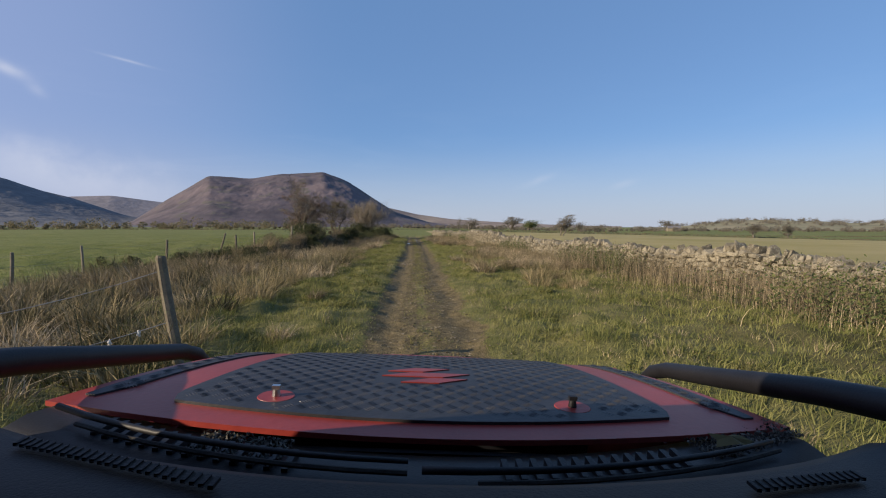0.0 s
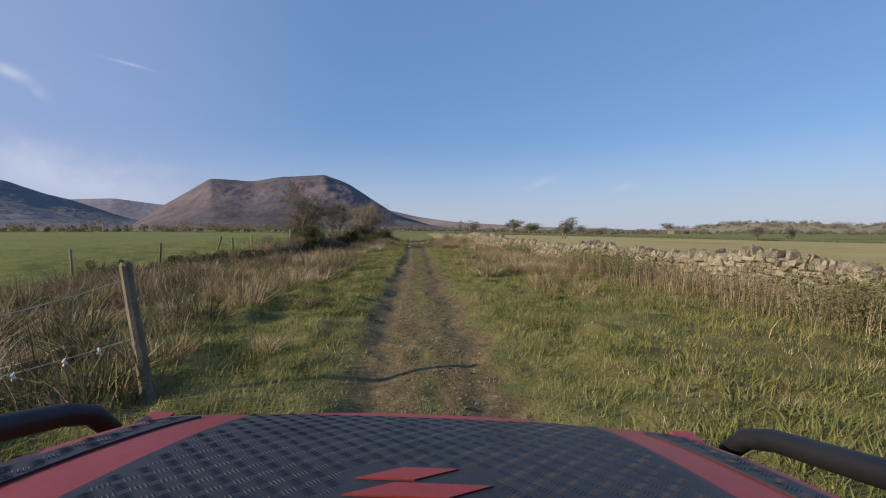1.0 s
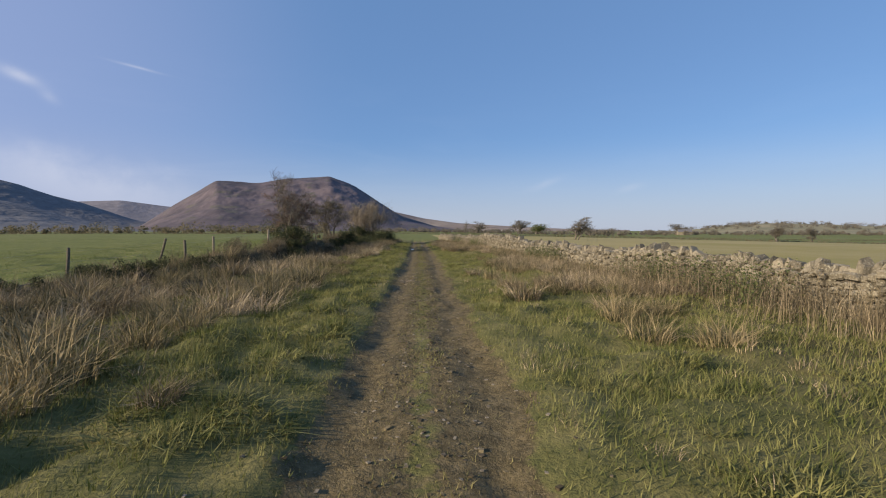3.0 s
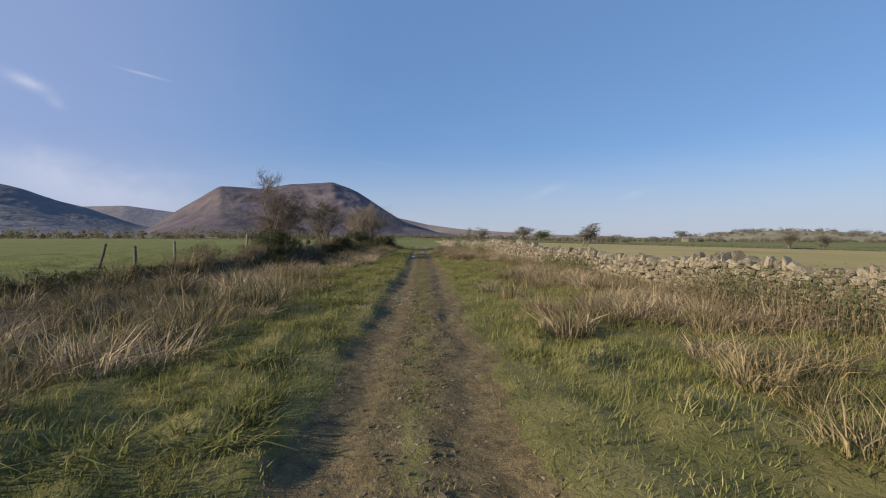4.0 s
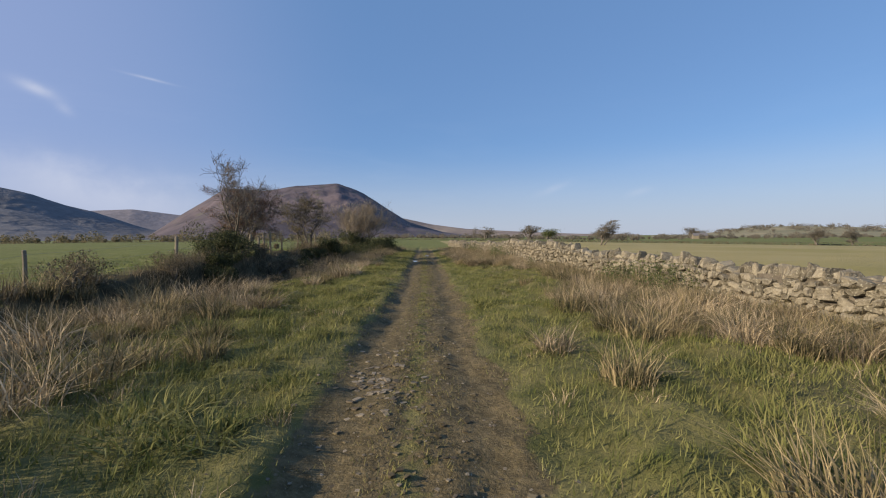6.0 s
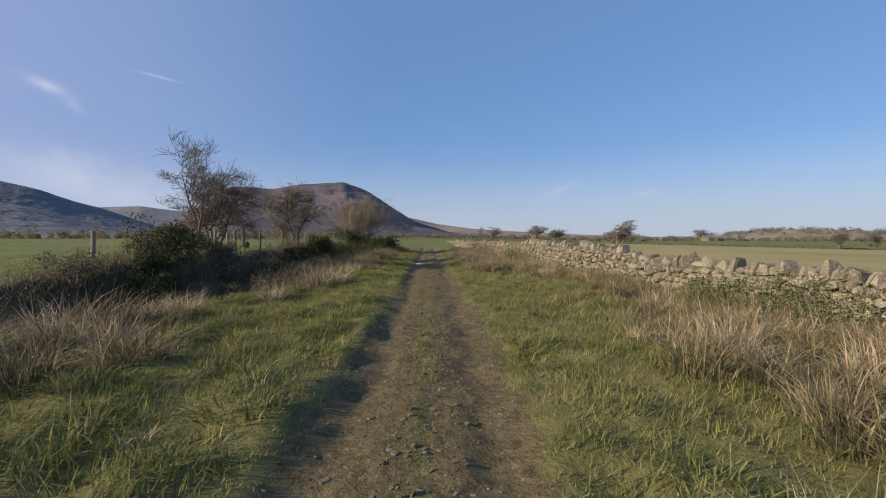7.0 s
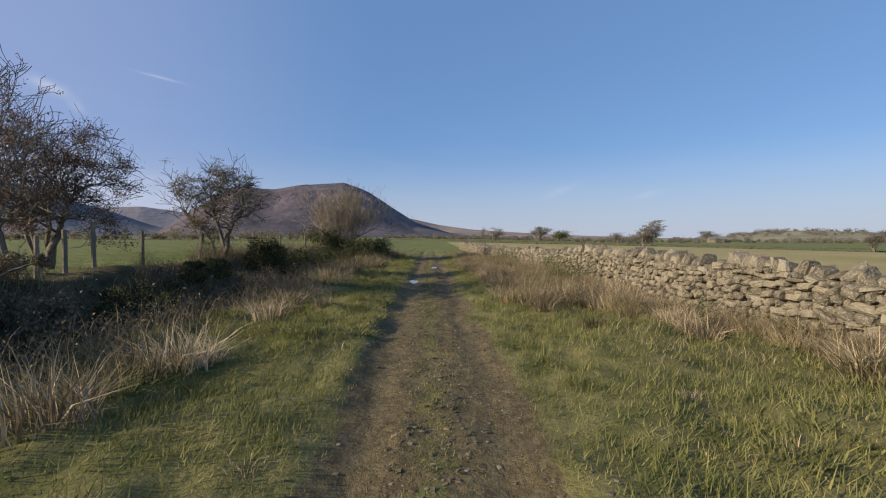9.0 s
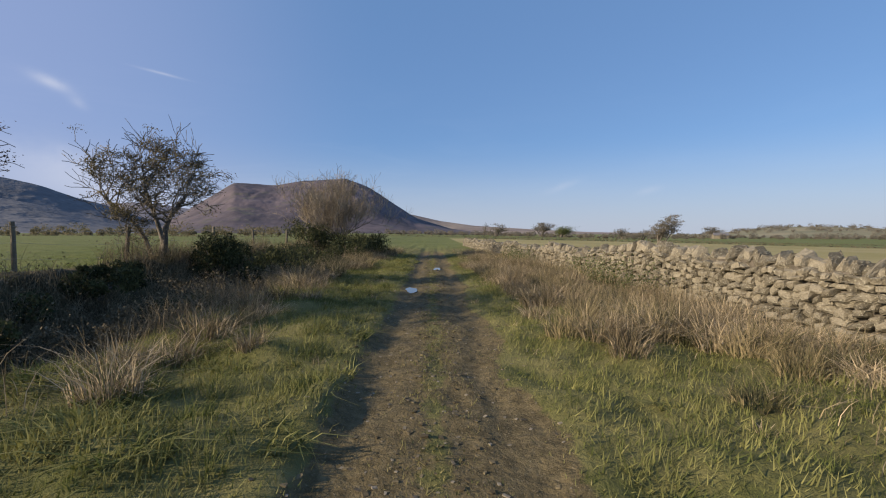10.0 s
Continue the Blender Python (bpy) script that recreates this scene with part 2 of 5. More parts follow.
def ground_material():
    """Mud and chips on the wheel tracks, turf beside them, pasture on the fields, rough brown ground by the bank."""
    m = bpy.data.materials.new("ground_cover")
    m.use_nodes = True
    t = m.node_tree
    p = t.nodes["Principled BSDF"]
    p.inputs["Roughness"].default_value, p.inputs["Specular IOR Level"].default_value = 0.9, 0.2
    co = t.nodes.new("ShaderNodeTexCoord")

    def noise_tex(scale, detail=6, rough=0.6):
        n = t.nodes.new("ShaderNodeTexNoise")
        n.inputs["Scale"].default_value, n.inputs["Detail"].default_value, n.inputs["Roughness"].default_value = scale, detail, rough
        t.links.new(co.outputs["Object"], n.inputs["Vector"])
        return n.outputs["Fac"]

    def ramp(src, lo, hi):
        r = t.nodes.new("ShaderNodeMapRange")
        r.inputs["From Min"].default_value, r.inputs["From Max"].default_value = lo, hi
        t.links.new(src, r.inputs["Value"])
        return r.outputs["Result"]

    def mix(fac, a, b):
        n = t.nodes.new("ShaderNodeMixRGB")
        for sock, v in ((n.inputs["Fac"], fac), (n.inputs["Color1"], a), (n.inputs["Color2"], b)):
            if isinstance(v, tuple):
                sock.default_value = (*v, 1)
            else:
                t.links.new(v, sock)
        return n.outputs["Color"]

    def attr(name):
        a = t.nodes.new("ShaderNodeAttribute")
        a.attribute_name = name
        return a.outputs["Fac"]

    big, midn, fine, grit = noise_tex(0.25), noise_tex(1.6), noise_tex(9), noise_tex(55, 3)
    turf = mix(ramp(midn, 0.35, 0.65), (0.095, 0.1, 0.03), (0.2, 0.18, 0.07))
    pasture = mix(ramp(noise_tex(0.09), 0.35, 0.65), (0.125, 0.145, 0.036), (0.185, 0.19, 0.062))
    pasture = mix(ramp(midn, 0.52, 0.68), pasture, (0.085, 0.105, 0.027))
    pasture = mix(ramp(noise_tex(0.5), 0.55, 0.7), pasture, (0.2, 0.19, 0.07))
    pasture = mix(ramp(fine, 0.45, 0.75), pasture, (0.1, 0.13, 0.035))
    stubble = mix(ramp(noise_tex(0.06), 0.35, 0.65), (0.28, 0.245, 0.09), (0.36, 0.3, 0.14))
    rough_ = mix(ramp(midn, 0.35, 0.6), (0.032, 0.03, 0.015), (0.095, 0.078, 0.04))
    mud = mix(ramp(fine, 0.35, 0.65), (0.078, 0.062, 0.03), (0.165, 0.13, 0.066))
    mud = mix(ramp(grit, 0.57, 0.7), mud, (0.2, 0.168, 0.105))
    col = mix(attr("pasture"), turf, pasture)
    col = mix(attr("stubble"), col, stubble)
    col = mix(attr("rough"), col, rough_)
    ad = t.nodes.new("ShaderNodeMath")
    ad.operation = "ADD"
    t.links.new(attr("mud"), ad.inputs[0])
    sb = t.nodes.new("ShaderNodeMath")
    sb.operation = "MULTIPLY_ADD"
    sb.inputs[1].default_value, sb.inputs[2].default_value = 1.3, -0.65
    t.links.new(noise_tex(4.5), sb.inputs[0])
    t.links.new(sb.outputs[0], ad.inputs[1])
    col = mix(ramp(ad.outputs[0], 0.4, 0.62), col, mud)
    t.links.new(col, p.inputs["Base Color"])
    bp = t.nodes.new("ShaderNodeBump")
    bp.inputs["Strength"].default_value, bp.inputs["Distance"].default_value = 0.75, 0.07
    t.links.new(noise_tex(13, 6, 0.68), bp.inputs["Height"])
    t.links.new(bp.outputs["Normal"], p.inputs["Normal"])
    return m


# ---- mesh helpers ----
RNG = np.random.default_rng(7)


def quick_mesh(name, verts, tris, material, smooth=False):
    """A mesh from arrays of points and triangles (or quads)."""
    me = bpy.data.meshes.new(name)
    verts, tris = np.asarray(verts, np.float32), np.asarray(tris, np.int32)
    k = tris.shape[1]
    me.vertices.add(len(verts))
    me.vertices.foreach_set("co", verts.ravel())
    me.loops.add(tris.size)
    me.loops.foreach_set("vertex_index", tris.ravel())
    me.polygons.add(len(tris))
    me.polygons.foreach_set("loop_start", np.arange(0, tris.size, k, dtype=np.int32))
    me.polygons.foreach_set("use_smooth", np.full(len(tris), smooth))
    me.materials.append(material)
    me.update(calc_edges=True)
    return me


def smooth01(v, a, b):
    u = np.clip((np.asarray(v, float) - a) / (b - a), 0, 1)
    return u * u * (3 - 2 * u)


PERM = np.random.default_rng(3).random((64, 64))


def vnoise(x, y):
    """Smooth repeatable noise from 0 to 1."""
    x, y = np.asarray(x, float), np.asarray(y, float)
    xi, yi = np.floor(x).astype(int), np.floor(y).astype(int)
    u, v = x - xi, y - yi
    u, v = u * u * (3 - 2 * u), v * v * (3 - 2 * v)
    g = lambda i, j: PERM[(xi + i) % 64, (yi + j) % 64]
    return (g(0, 0) * (1 - u) + g(1, 0) * u) * (1 - v) + (g(0, 1) * (1 - u) + g(1, 1) * u) * v


def fence_x(y):
    return np.interp(y, [-10, 13, 19, 25, 34, 40, 60, 120], [-10.6, -9.6, -8.0, -6.95, -6.75, -6.9, -6.6, -7.5])


def bank_top(y):
    return np.interp(y, [-10, 10, 13, 20, 27, 45, 60, 70], [-0.5, -0.25, -0.1, 0.22, 0.68, 0.6, 0.3, 0.1])


def wall_x(y):
    return np.interp(y, [-10, 7, 18, 30, 45, 62, 90], [8.6, 7.9, 6.75, 5.75, 4.7, 3.7, 3.2])


def ragged(x, y):
    """Distance from the track's middle, with a ragged edge."""
    d = x - track_mid(y)
    return d + np.sign(d) * (0.3 * (vnoise(y * 0.9 + np.sign(d) * 7, y * 0.13) - 0.5) + 0.16 * (vnoise(x * 3.1, y * 3.1) - 0.5)) * smooth01(np.abs(d), 0.2, 0.6) * np.where(d < 0, 0.45, 1.0)


def ground_z(x, y):
    """Height of the ground."""
    x, y = np.asarray(x, float), np.asarray(y, float)
    d = x - track_mid(y)
    near = smooth01(y, 75, 62)
    z = 0.11 * (vnoise(x * 0.8, y * 0.8) - 0.5) + 0.1 * (vnoise(x * 2.1 + 9, y * 2.1) - 0.5) + 0.05 * (vnoise(x * 4.7, y * 4.7 + 3) - 0.5)
    d = ragged(x, y)
    off = smooth01(np.abs(d), 0.62, 0.95)
    z = z * (0.3 + 0.7 * off) * smooth01(np.hypot(x, y), 140, 70)
    # worn track with a crown between the wheels and a sharp left edge
    z = z - near * 0.03 * (1 - off) - near * 0.036 * np.exp(-((np.abs(d) - 0.5) / 0.15) ** 2) + near * 0.05 * (vnoise(x * 6.3 + 2, y * 4.1) - 0.5) * (1 - off)
    z = z + near * 0.028 * smooth01(-d, 0.72, 0.88)
    # hummocks of the verges
    z = z + near * 0.13 * smooth01(np.abs(d), 0.95, 1.6) * np.clip(vnoise(x * 3.1 + 11, y * 2.7 + 5) - 0.42, 0, None) * smooth01(x - fence_x(y), 0, 0.8) * (x < wall_x(y))
    z = z + near * (0.18 * smooth01(-d, 1.0, 1.7) + 0.08 * smooth01(d, 1.0, 1.5)) * np.clip(vnoise(x * 1.9 + 40, y * 1.5) - 0.5, 0, None) * smooth01(x - fence_x(y), 0, 0.8) * (x < wall_x(y))
    fx, bt = fence_x(y), bank_top(y)
    left = smooth01(-x, 2.2, 4.5) * near
    z = z + left * 0.10 * (vnoise(x * 0.7 + 3, y * 0.7) - 0.4)
    dip = np.exp(-(((x - fx) - 2.1) / 0.8) ** 2) * near
    z = z - np.interp(y, [20, 27, 40, 50], [0.18, 0.55, 0.5, 0.18]) * dip
    rise = smooth01(fx + 1.5 - x, 0, 1.0)
    z = z + rise * bt * near
    field = smooth01(fx - 0.6 - x, 0, 3.5)
    z = z + field * (np.interp(y, [-10, 10, 20, 30], [-0.35, -0.2, 0.1, 0.22]) - bt * near)
    z = z + smooth01(fx - x, 10, 90) * 0.25
    # the field beyond the wall falls away gently
    beyond = np.clip(x - wall_x(y), 0, None)
    z = z - 3.2 * (smooth01(beyond, -20, 190) - smooth01(0, -20, 190))
    r = np.hypot(x, y)
    z = z + smooth01(r, 120, 400) * 0.5 * (vnoise(x * 0.012, y * 0.012) - 0.5)
    return z


def stuff(name, me, label, category):
    return tagged(new(name, me), label, category, kind="stuff")


# ---- the ground ----
def graded(core, outer):
    return np.array(sorted(set([round(float(v), 3) for v in core] + [round(float(v), 2) for v in outer])))


def build_ground():
    out = [0.5 * 1.12 ** k for k in range(1, 81)]
    gx = graded(list(np.arange(-12, -2.4, 0.16)) + list(np.arange(-2.4, 2.0, 0.08)) + list(np.arange(2.0, 9.6, 0.16)), [-12 - o for o in out] + [9.6 + o for o in out])
    gy = graded(list(np.arange(-5, 34, 0.14)) + list(np.arange(34, 58, 0.22)), [-5 - o for o in out] + [58 + o for o in out])
    gx, gy = gx[np.abs(gx) < 4300], gy[np.abs(gy) < 4300]
    X, Y = np.meshgrid(gx, gy)
    Z = ground_z(X, Y)
    nx, ny = len(gx), len(gy)
    idx = np.arange(nx * ny).reshape(ny, nx)
    q = np.stack([idx[:-1, :-1], idx[:-1, 1:], idx[1:, 1:], idx[1:, :-1]], -1).reshape(-1, 4)
    me = quick_mesh("ground", np.stack([X, Y, Z], -1).reshape(-1, 3), q, ground_material(), True)
    x, y = X.ravel(), Y.ravel()
    d = np.abs(ragged(x, y))
    near = smooth01(y, 66, 54)
    mud = near * (1 - smooth01(d, 0.62, 0.95)) * (1 - 0.55 * np.exp(-(d / 0.17) ** 2))
    fx = fence_x(y)
    past = np.maximum(smooth01(fx - 0.2 - x, 0, 0.8), smooth01(y, 60, 70))
    past = np.maximum(past, smooth01(x - wall_x(y), 46, 50))
    stub = smooth01(x - wall_x(y), 0.2, 0.6) * (1 - smooth01(y + 0.344 * (x - 52), 126, 132))
    rough_ = smooth01(x - fx, -0.6, 0.2) * smooth01(-x, 2.4, 3.6) * near
    rough_ = np.maximum(rough_, smooth01(x, wall_x(y).min() - 1.2, 5.5) * (x < wall_x(y)) * near * 0.6)
    for name, v in (("mud", mud), ("pasture", past), ("stubble", stub), ("rough", rough_)):
        a = me.attributes.new(name, "FLOAT", "POINT")
        a.data.foreach_set("value", v.astype(np.float32))
    tagged(new("ground", me), "muddy grassy farm track between green pastures", "ground", kind="structure")


build_ground()


# ---- hills ----
def ridge_hill(name, label, bearings, rises, near, crest, back, material, wob=0.05, steps=260, rings=70):
    """A hill seen from the track: its crest's rise in degrees by bearing, at one distance, with gullies down its flank."""
    az = np.linspace(bearings[0], bearings[-1], steps)
    el = np.interp(az, bearings, rises)
    ker = np.hanning(9)
    el = np.convolve(np.pad(el, 4, "edge"), ker / ker.sum(), "valid")
    H = crest * np.tan(np.radians(el)) + 1.4
    rr = np.concatenate([np.linspace(near, crest, rings), np.linspace(crest, back, 14)[1:]])
    A, R = np.meshgrid(np.radians(az), rr)
    up = smooth01(R, near, crest * 1.06) ** 1.05 / smooth01(crest, near, crest * 1.06) ** 1.05
    down = 1 - smooth01(R, crest, back * 1.05)
    prof = np.where(R <= crest, up, down)
    x, y = R * np.sin(A), R * np.cos(A)
    s = 6.0 / crest
    g = vnoise(x * s * 3, y * s * 3) + 0.5 * vnoise(x * s * 7 + 5, y * s * 7) + 0.25 * vnoise(x * s * 17, y * s * 17 + 3) + 0.12 * vnoise(x * s * 40, y * s * 40 + 3) - 0.93
    Z = H[None, :] * (prof + wob * g * prof * 2 * (1 - 0.85 * np.exp(-((R - crest) / (0.12 * crest)) ** 2))) - 3
    idx = np.arange(A.size).reshape(A.shape)
    q = np.stack([idx[:-1, :-1], idx[1:, :-1], idx[1:, 1:], idx[:-1, 1:]], -1).reshape(-1, 4)
    me = quick_mesh(name, np.stack([x, y, Z], -1).reshape(-1, 3), q, material, True)
    return tagged(new(name, me), label, "hill", kind="structure")


# heather, fell and far moor colours carry the blue-grey of distance haze
M_HEATHER = mat("hazed_heather_fell", (0.06, 0.052, 0.062), (0.125, 0.102, 0.112), scale=0.0035, fine=0.018, spread=0.1, c=(0.09, 0.084, 0.07), bump=0.8, dist=9, contrast=0.3)
M_FELL = mat("hazed_grassy_fell", (0.1, 0.105, 0.115), (0.165, 0.163, 0.168), scale=0.004, fine=0.04, bump=1.0, dist=6)
M_FARFELL = mat("hazed_far_moor", (0.17, 0.165, 0.18), (0.26, 0.235, 0.24), scale=0.003, fine=0.03, bump=0.6, dist=6)
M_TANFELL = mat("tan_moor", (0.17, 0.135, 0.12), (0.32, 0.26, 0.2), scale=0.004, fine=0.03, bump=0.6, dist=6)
# field colours lightened to stand in for haze over the distance
M_FARM = mat("hazed_far_pasture", (0.15, 0.155, 0.075), (0.33, 0.28, 0.165), scale=0.014, fine=0.06, c=(0.12, 0.115, 0.075), bump=0.4, dist=3)
ridge_hill("hill_1", "steep rounded fell covered in brown and purple heather, cooled by painted haze", [-34, -31.9, -28.5, -24.5, -20.1, -16.6, -11.6, -8.4, -5.5, -2.6, 1.8, 6], [0.1, 0.6, 3.15, 5.9, 5.85, 6.55, 6.95, 5.7, 3.8, 2.0, 0.67, 0.1], 1250, 2200, 3000, M_HEATHER, 0.075, 340, 110)
ridge_hill("hill_2", "dark fell with steep slope, blue-grey from painted haze", [-75, -60, -48, -41.9, -39, -37.2, -35, -32.6, -29, -24], [7.1, 7.7, 5.8, 4.7, 3.6, 3.15, 2.3, 1.35, 0.5, 0.1], 1900, 2600, 3200, M_FELL, 0.1)
ridge_hill("hill_6", "dark spur running down to the fields, blue-grey from painted haze", [-75, -60, -50, -41.9, -38, -35, -32, -29], [5.5, 5.2, 4.2, 2.9, 1.7, 0.8, 0.3, 0.05], 900, 1500, 1850, M_FELL, 0.09)
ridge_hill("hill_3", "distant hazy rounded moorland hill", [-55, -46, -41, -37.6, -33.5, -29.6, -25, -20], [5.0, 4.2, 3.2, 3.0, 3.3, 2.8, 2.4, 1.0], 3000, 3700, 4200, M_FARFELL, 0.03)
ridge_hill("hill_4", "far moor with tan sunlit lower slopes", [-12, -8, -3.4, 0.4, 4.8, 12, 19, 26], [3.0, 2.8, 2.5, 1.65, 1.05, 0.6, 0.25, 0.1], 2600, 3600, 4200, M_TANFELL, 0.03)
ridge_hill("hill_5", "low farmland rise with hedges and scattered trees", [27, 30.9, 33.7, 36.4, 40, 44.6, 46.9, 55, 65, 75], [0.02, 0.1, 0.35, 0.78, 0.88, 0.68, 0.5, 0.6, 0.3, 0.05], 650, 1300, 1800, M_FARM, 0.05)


# ---- plants ----
def blades(px, py, pz, h, w, lean, az, segs, curl=1.0):
    """Tapered blades of grass: one strip each. All arguments are arrays, one value a blade."""
    n = len(px)
    t = np.linspace(0, 1, segs + 1)
    face = RNG.uniform(0, np.pi, n)
    sx, sy = np.cos(face), np.sin(face)
    V = []
    for k, u in enumerate(t):
        out = lean * h * u ** (1 + curl)
        zz = pz + h * (u - 0.42 * np.minimum(lean, 1.9) * u ** 2.2)
        cx, cy = px + np.cos(az) * out, py + np.sin(az) * out
        if k < segs:
            ww = w * (1 - 0.7 * u) / 2
            V += [np.stack([cx - sx * ww, cy - sy * ww, zz], -1), np.stack([cx + sx * ww, cy + sy * ww, zz], -1)]
        else:
            V += [np.stack([cx, cy, zz], -1)]
    V = np.stack(V, 1)
    m = V.shape[1]
    f = []
    for k in range(segs - 1):
        a = 2 * k
        f += [(a, a + 1, a + 3), (a, a + 3, a + 2)]
    a = 2 * (segs - 1)
    f += [(a, a + 1, a + 2)]
    F = (np.arange(n)[:, None, None] * m + np.array(f)[None]).reshape(-1, 3)
    return V.reshape(-1, 3), F


def join(parts):
    vs, fs, o = [], [], 0
    for v, f in parts:
        vs.append(v), fs.append(f + o)
        o += len(v)
    return np.concatenate(vs), np.concatenate(fs)


def leaf_quads(c, size):
    """Small leaves of random turn at the points c."""
    n = len(c)
    a = RNG.normal(size=(n, 3))
    a /= np.linalg.norm(a, axis=1)[:, None]
    b = np.cross(a, RNG.normal(size=(n, 3)))
    b /= np.linalg.norm(b, axis=1)[:, None]
    s = (size * RNG.uniform(0.6, 1.4, n))[:, None]
    V = np.stack([c - a * s, c + b * s * 0.5, c + a * s, c - b * s * 0.5], 1).reshape(-1, 3)
    i = np.arange(n)[:, None] * 4
    F = np.concatenate([i + np.array([[0, 1, 2]]), i + np.array([[0, 2, 3]])])
    return V, F


def tube(pts, radii, sides=5):
    """A tapered tube along points."""
    pts = np.asarray(pts, float)
    tang = np.gradient(pts, axis=0)
    tang /= np.linalg.norm(tang, axis=1)[:, None] + 1e-9
    ref = np.array([0.31, 0.17, 0.93]) if abs(tang[0][2]) < 0.8 else np.array([0.9, 0.3, 0.1])
    u = np.cross(tang, ref)
    u /= np.linalg.norm(u, axis=1)[:, None]
    v = np.cross(tang, u)
    ang = np.arange(sides) / sides * 2 * np.pi
    V = pts[:, None] + np.asarray(radii)[:, None, None] * (np.cos(ang)[None, :, None] * u[:, None] + np.sin(ang)[None, :, None] * v[:, None])
    k = len(pts)
    i = np.arange(k - 1)[:, None] * sides
    j = np.arange(sides)[None]
    a, b = i + j, i + (j + 1) % sides
    F = np.concatenate([np.stack([a, b, b + sides], -1).reshape(-1, 3), np.stack([a, b + sides, a + sides], -1).reshape(-1, 3)])
    cap = [(0, s + 1, s) for s in range(1, sides - 1)] + [((k - 1) * sides, (k - 1) * sides + s, (k - 1) * sides + s + 1) for s in range(1, sides - 1)]
    return V.reshape(-1, 3), np.concatenate([F, np.array(cap)])


def part(name, me, parent, label=""):
    ob = new(name, me)
    ob.parent = parent
    return tagged(ob, label)


def empty(name, x, y, z, label, category, group="", turn=0.0):
    ob = new(name)
    ob.empty_display_size = 0.2
    ob.matrix_world = pose(x, y, z, 0, 0, turn)
    return tagged(ob, label, category, group)


def grow(stems, height, width, spread, wind, levels, seed, leaf_n, leaf_size, leaf_mat, twig_mat, thick, reach, up=0.5, strew=6.0, flat=0.0, twig=0.0055, clump=30, clear=0.35):
    """Limbs and crown of a tree: returns the limb mesh and the crown mesh."""
    rng = np.random.default_rng(seed)
    limbs, twigs, tips = [], [], []

    def branch(p, d, length, rad, level):
        k = 6 if level < 2 else 4
        pts, r = [p], [rad]
        q, dd = p.copy(), d / np.linalg.norm(d)
        for s in range(k):
            dd = dd + rng.normal(size=3) * (0.3 if level else 0.16) + np.array([wind * 0.1, 0, (up if level else 0.2) * 0.18])
            dd /= np.linalg.norm(dd)
            q = q + dd * length / k
            pts.append(q.copy())
            r.append(rad * (1 - 0.72 * (s + 1) / k))
        r = [max(v, twig) for v in r]
        (limbs if level < 2 else twigs).append(tube(pts, r, 6 if level == 0 else (5 if level == 1 else 3)))
        if level >= levels - 1:
            tips.extend(pts[1:])
        if level < levels:
            n = (5, 6, 6, 5)[level] + int(rng.integers(0, 3))
            for c in range(n):
                f = rng.uniform(0.3 if level else clear, 1.0)
                i = min(int(f * k), k - 1)
                pp = pts[i] + (pts[i + 1] - pts[i]) * (f * k - i)
                a = rng.uniform(0, 2 * np.pi)
                side = np.array([np.cos(a), np.sin(a), rng.uniform(-0.1, 0.7 * (1 - flat))])
                nd = dd * 0.55 + side * spread + np.array([wind * 0.25, 0, 0.1])
                branch(pp, nd, length * rng.uniform(0.42, 0.68), r[i] * 0.55, level + 1)

    for s in range(stems):
        a = rng.uniform(0, 2 * np.pi)
        base = np.array([np.cos(a), np.sin(a), 0]) * rng.uniform(0.05, 0.28) * (stems > 1)
        base[2] = -0.12
        d = np.array([np.cos(a) * 0.35 * (stems > 1) + wind * 0.15, np.sin(a) * 0.35 * (stems > 1), 1.0])
        branch(base, d, height * rng.uniform(0.5, 0.62), thick * rng.uniform(0.7, 1.1), 0)
    (lv, lf), (tv, tf) = join(limbs), join(twigs)
    tips = np.array(tips)
    tips = tips[tips[:, 2] > 0.2]
    hubs = tips[rng.integers(0, len(tips), max(12, leaf_n // clump))]
    c = hubs[rng.integers(0, len(hubs), leaf_n)] + rng.normal(size=(leaf_n, 3)) * leaf_size * np.array([strew, strew, strew * 0.4])
    # brought to its width, height and lean
    allv = np.concatenate([lv, tv])
    lo, hi = np.percentile(allv, 2, axis=0), np.percentile(allv, 98, axis=0)
    k = width / max(hi[0] - lo[0], hi[1] - lo[1])
    kz = height / allv[:, 2].max()
    shear = (reach - hi[0] * k) / (height * 0.6)

    def shaped(v):
        z = v[:, 2] * kz
        return np.stack([v[:, 0] * k + shear * np.clip(z, 0, None), v[:, 1] * k, z], -1)

    trunk = quick_mesh("trunk", shaped(lv), lf, M_BARK, True)
    crown = quick_mesh("crown", shaped(tv), tf, twig_mat)
    leaves = quick_mesh("foliage", *leaf_quads(shaped(c), leaf_size), leaf_mat)
    return trunk, crown, leaves


def tree(name, x, y, label, turn=0, **kw):
    z = float(ground_z(x, y))
    trunk, crown, leaves = grow(**kw)
    top = empty(name, x, y, z - 0.03, label, "tree")
    for me, n in ((trunk, "trunk"), (crown, "crown"), (leaves, "foliage")):
        o = part(n, me, top)
        o.matrix_basis = pose(0, 0, 0, 0, 0, turn)
    return top


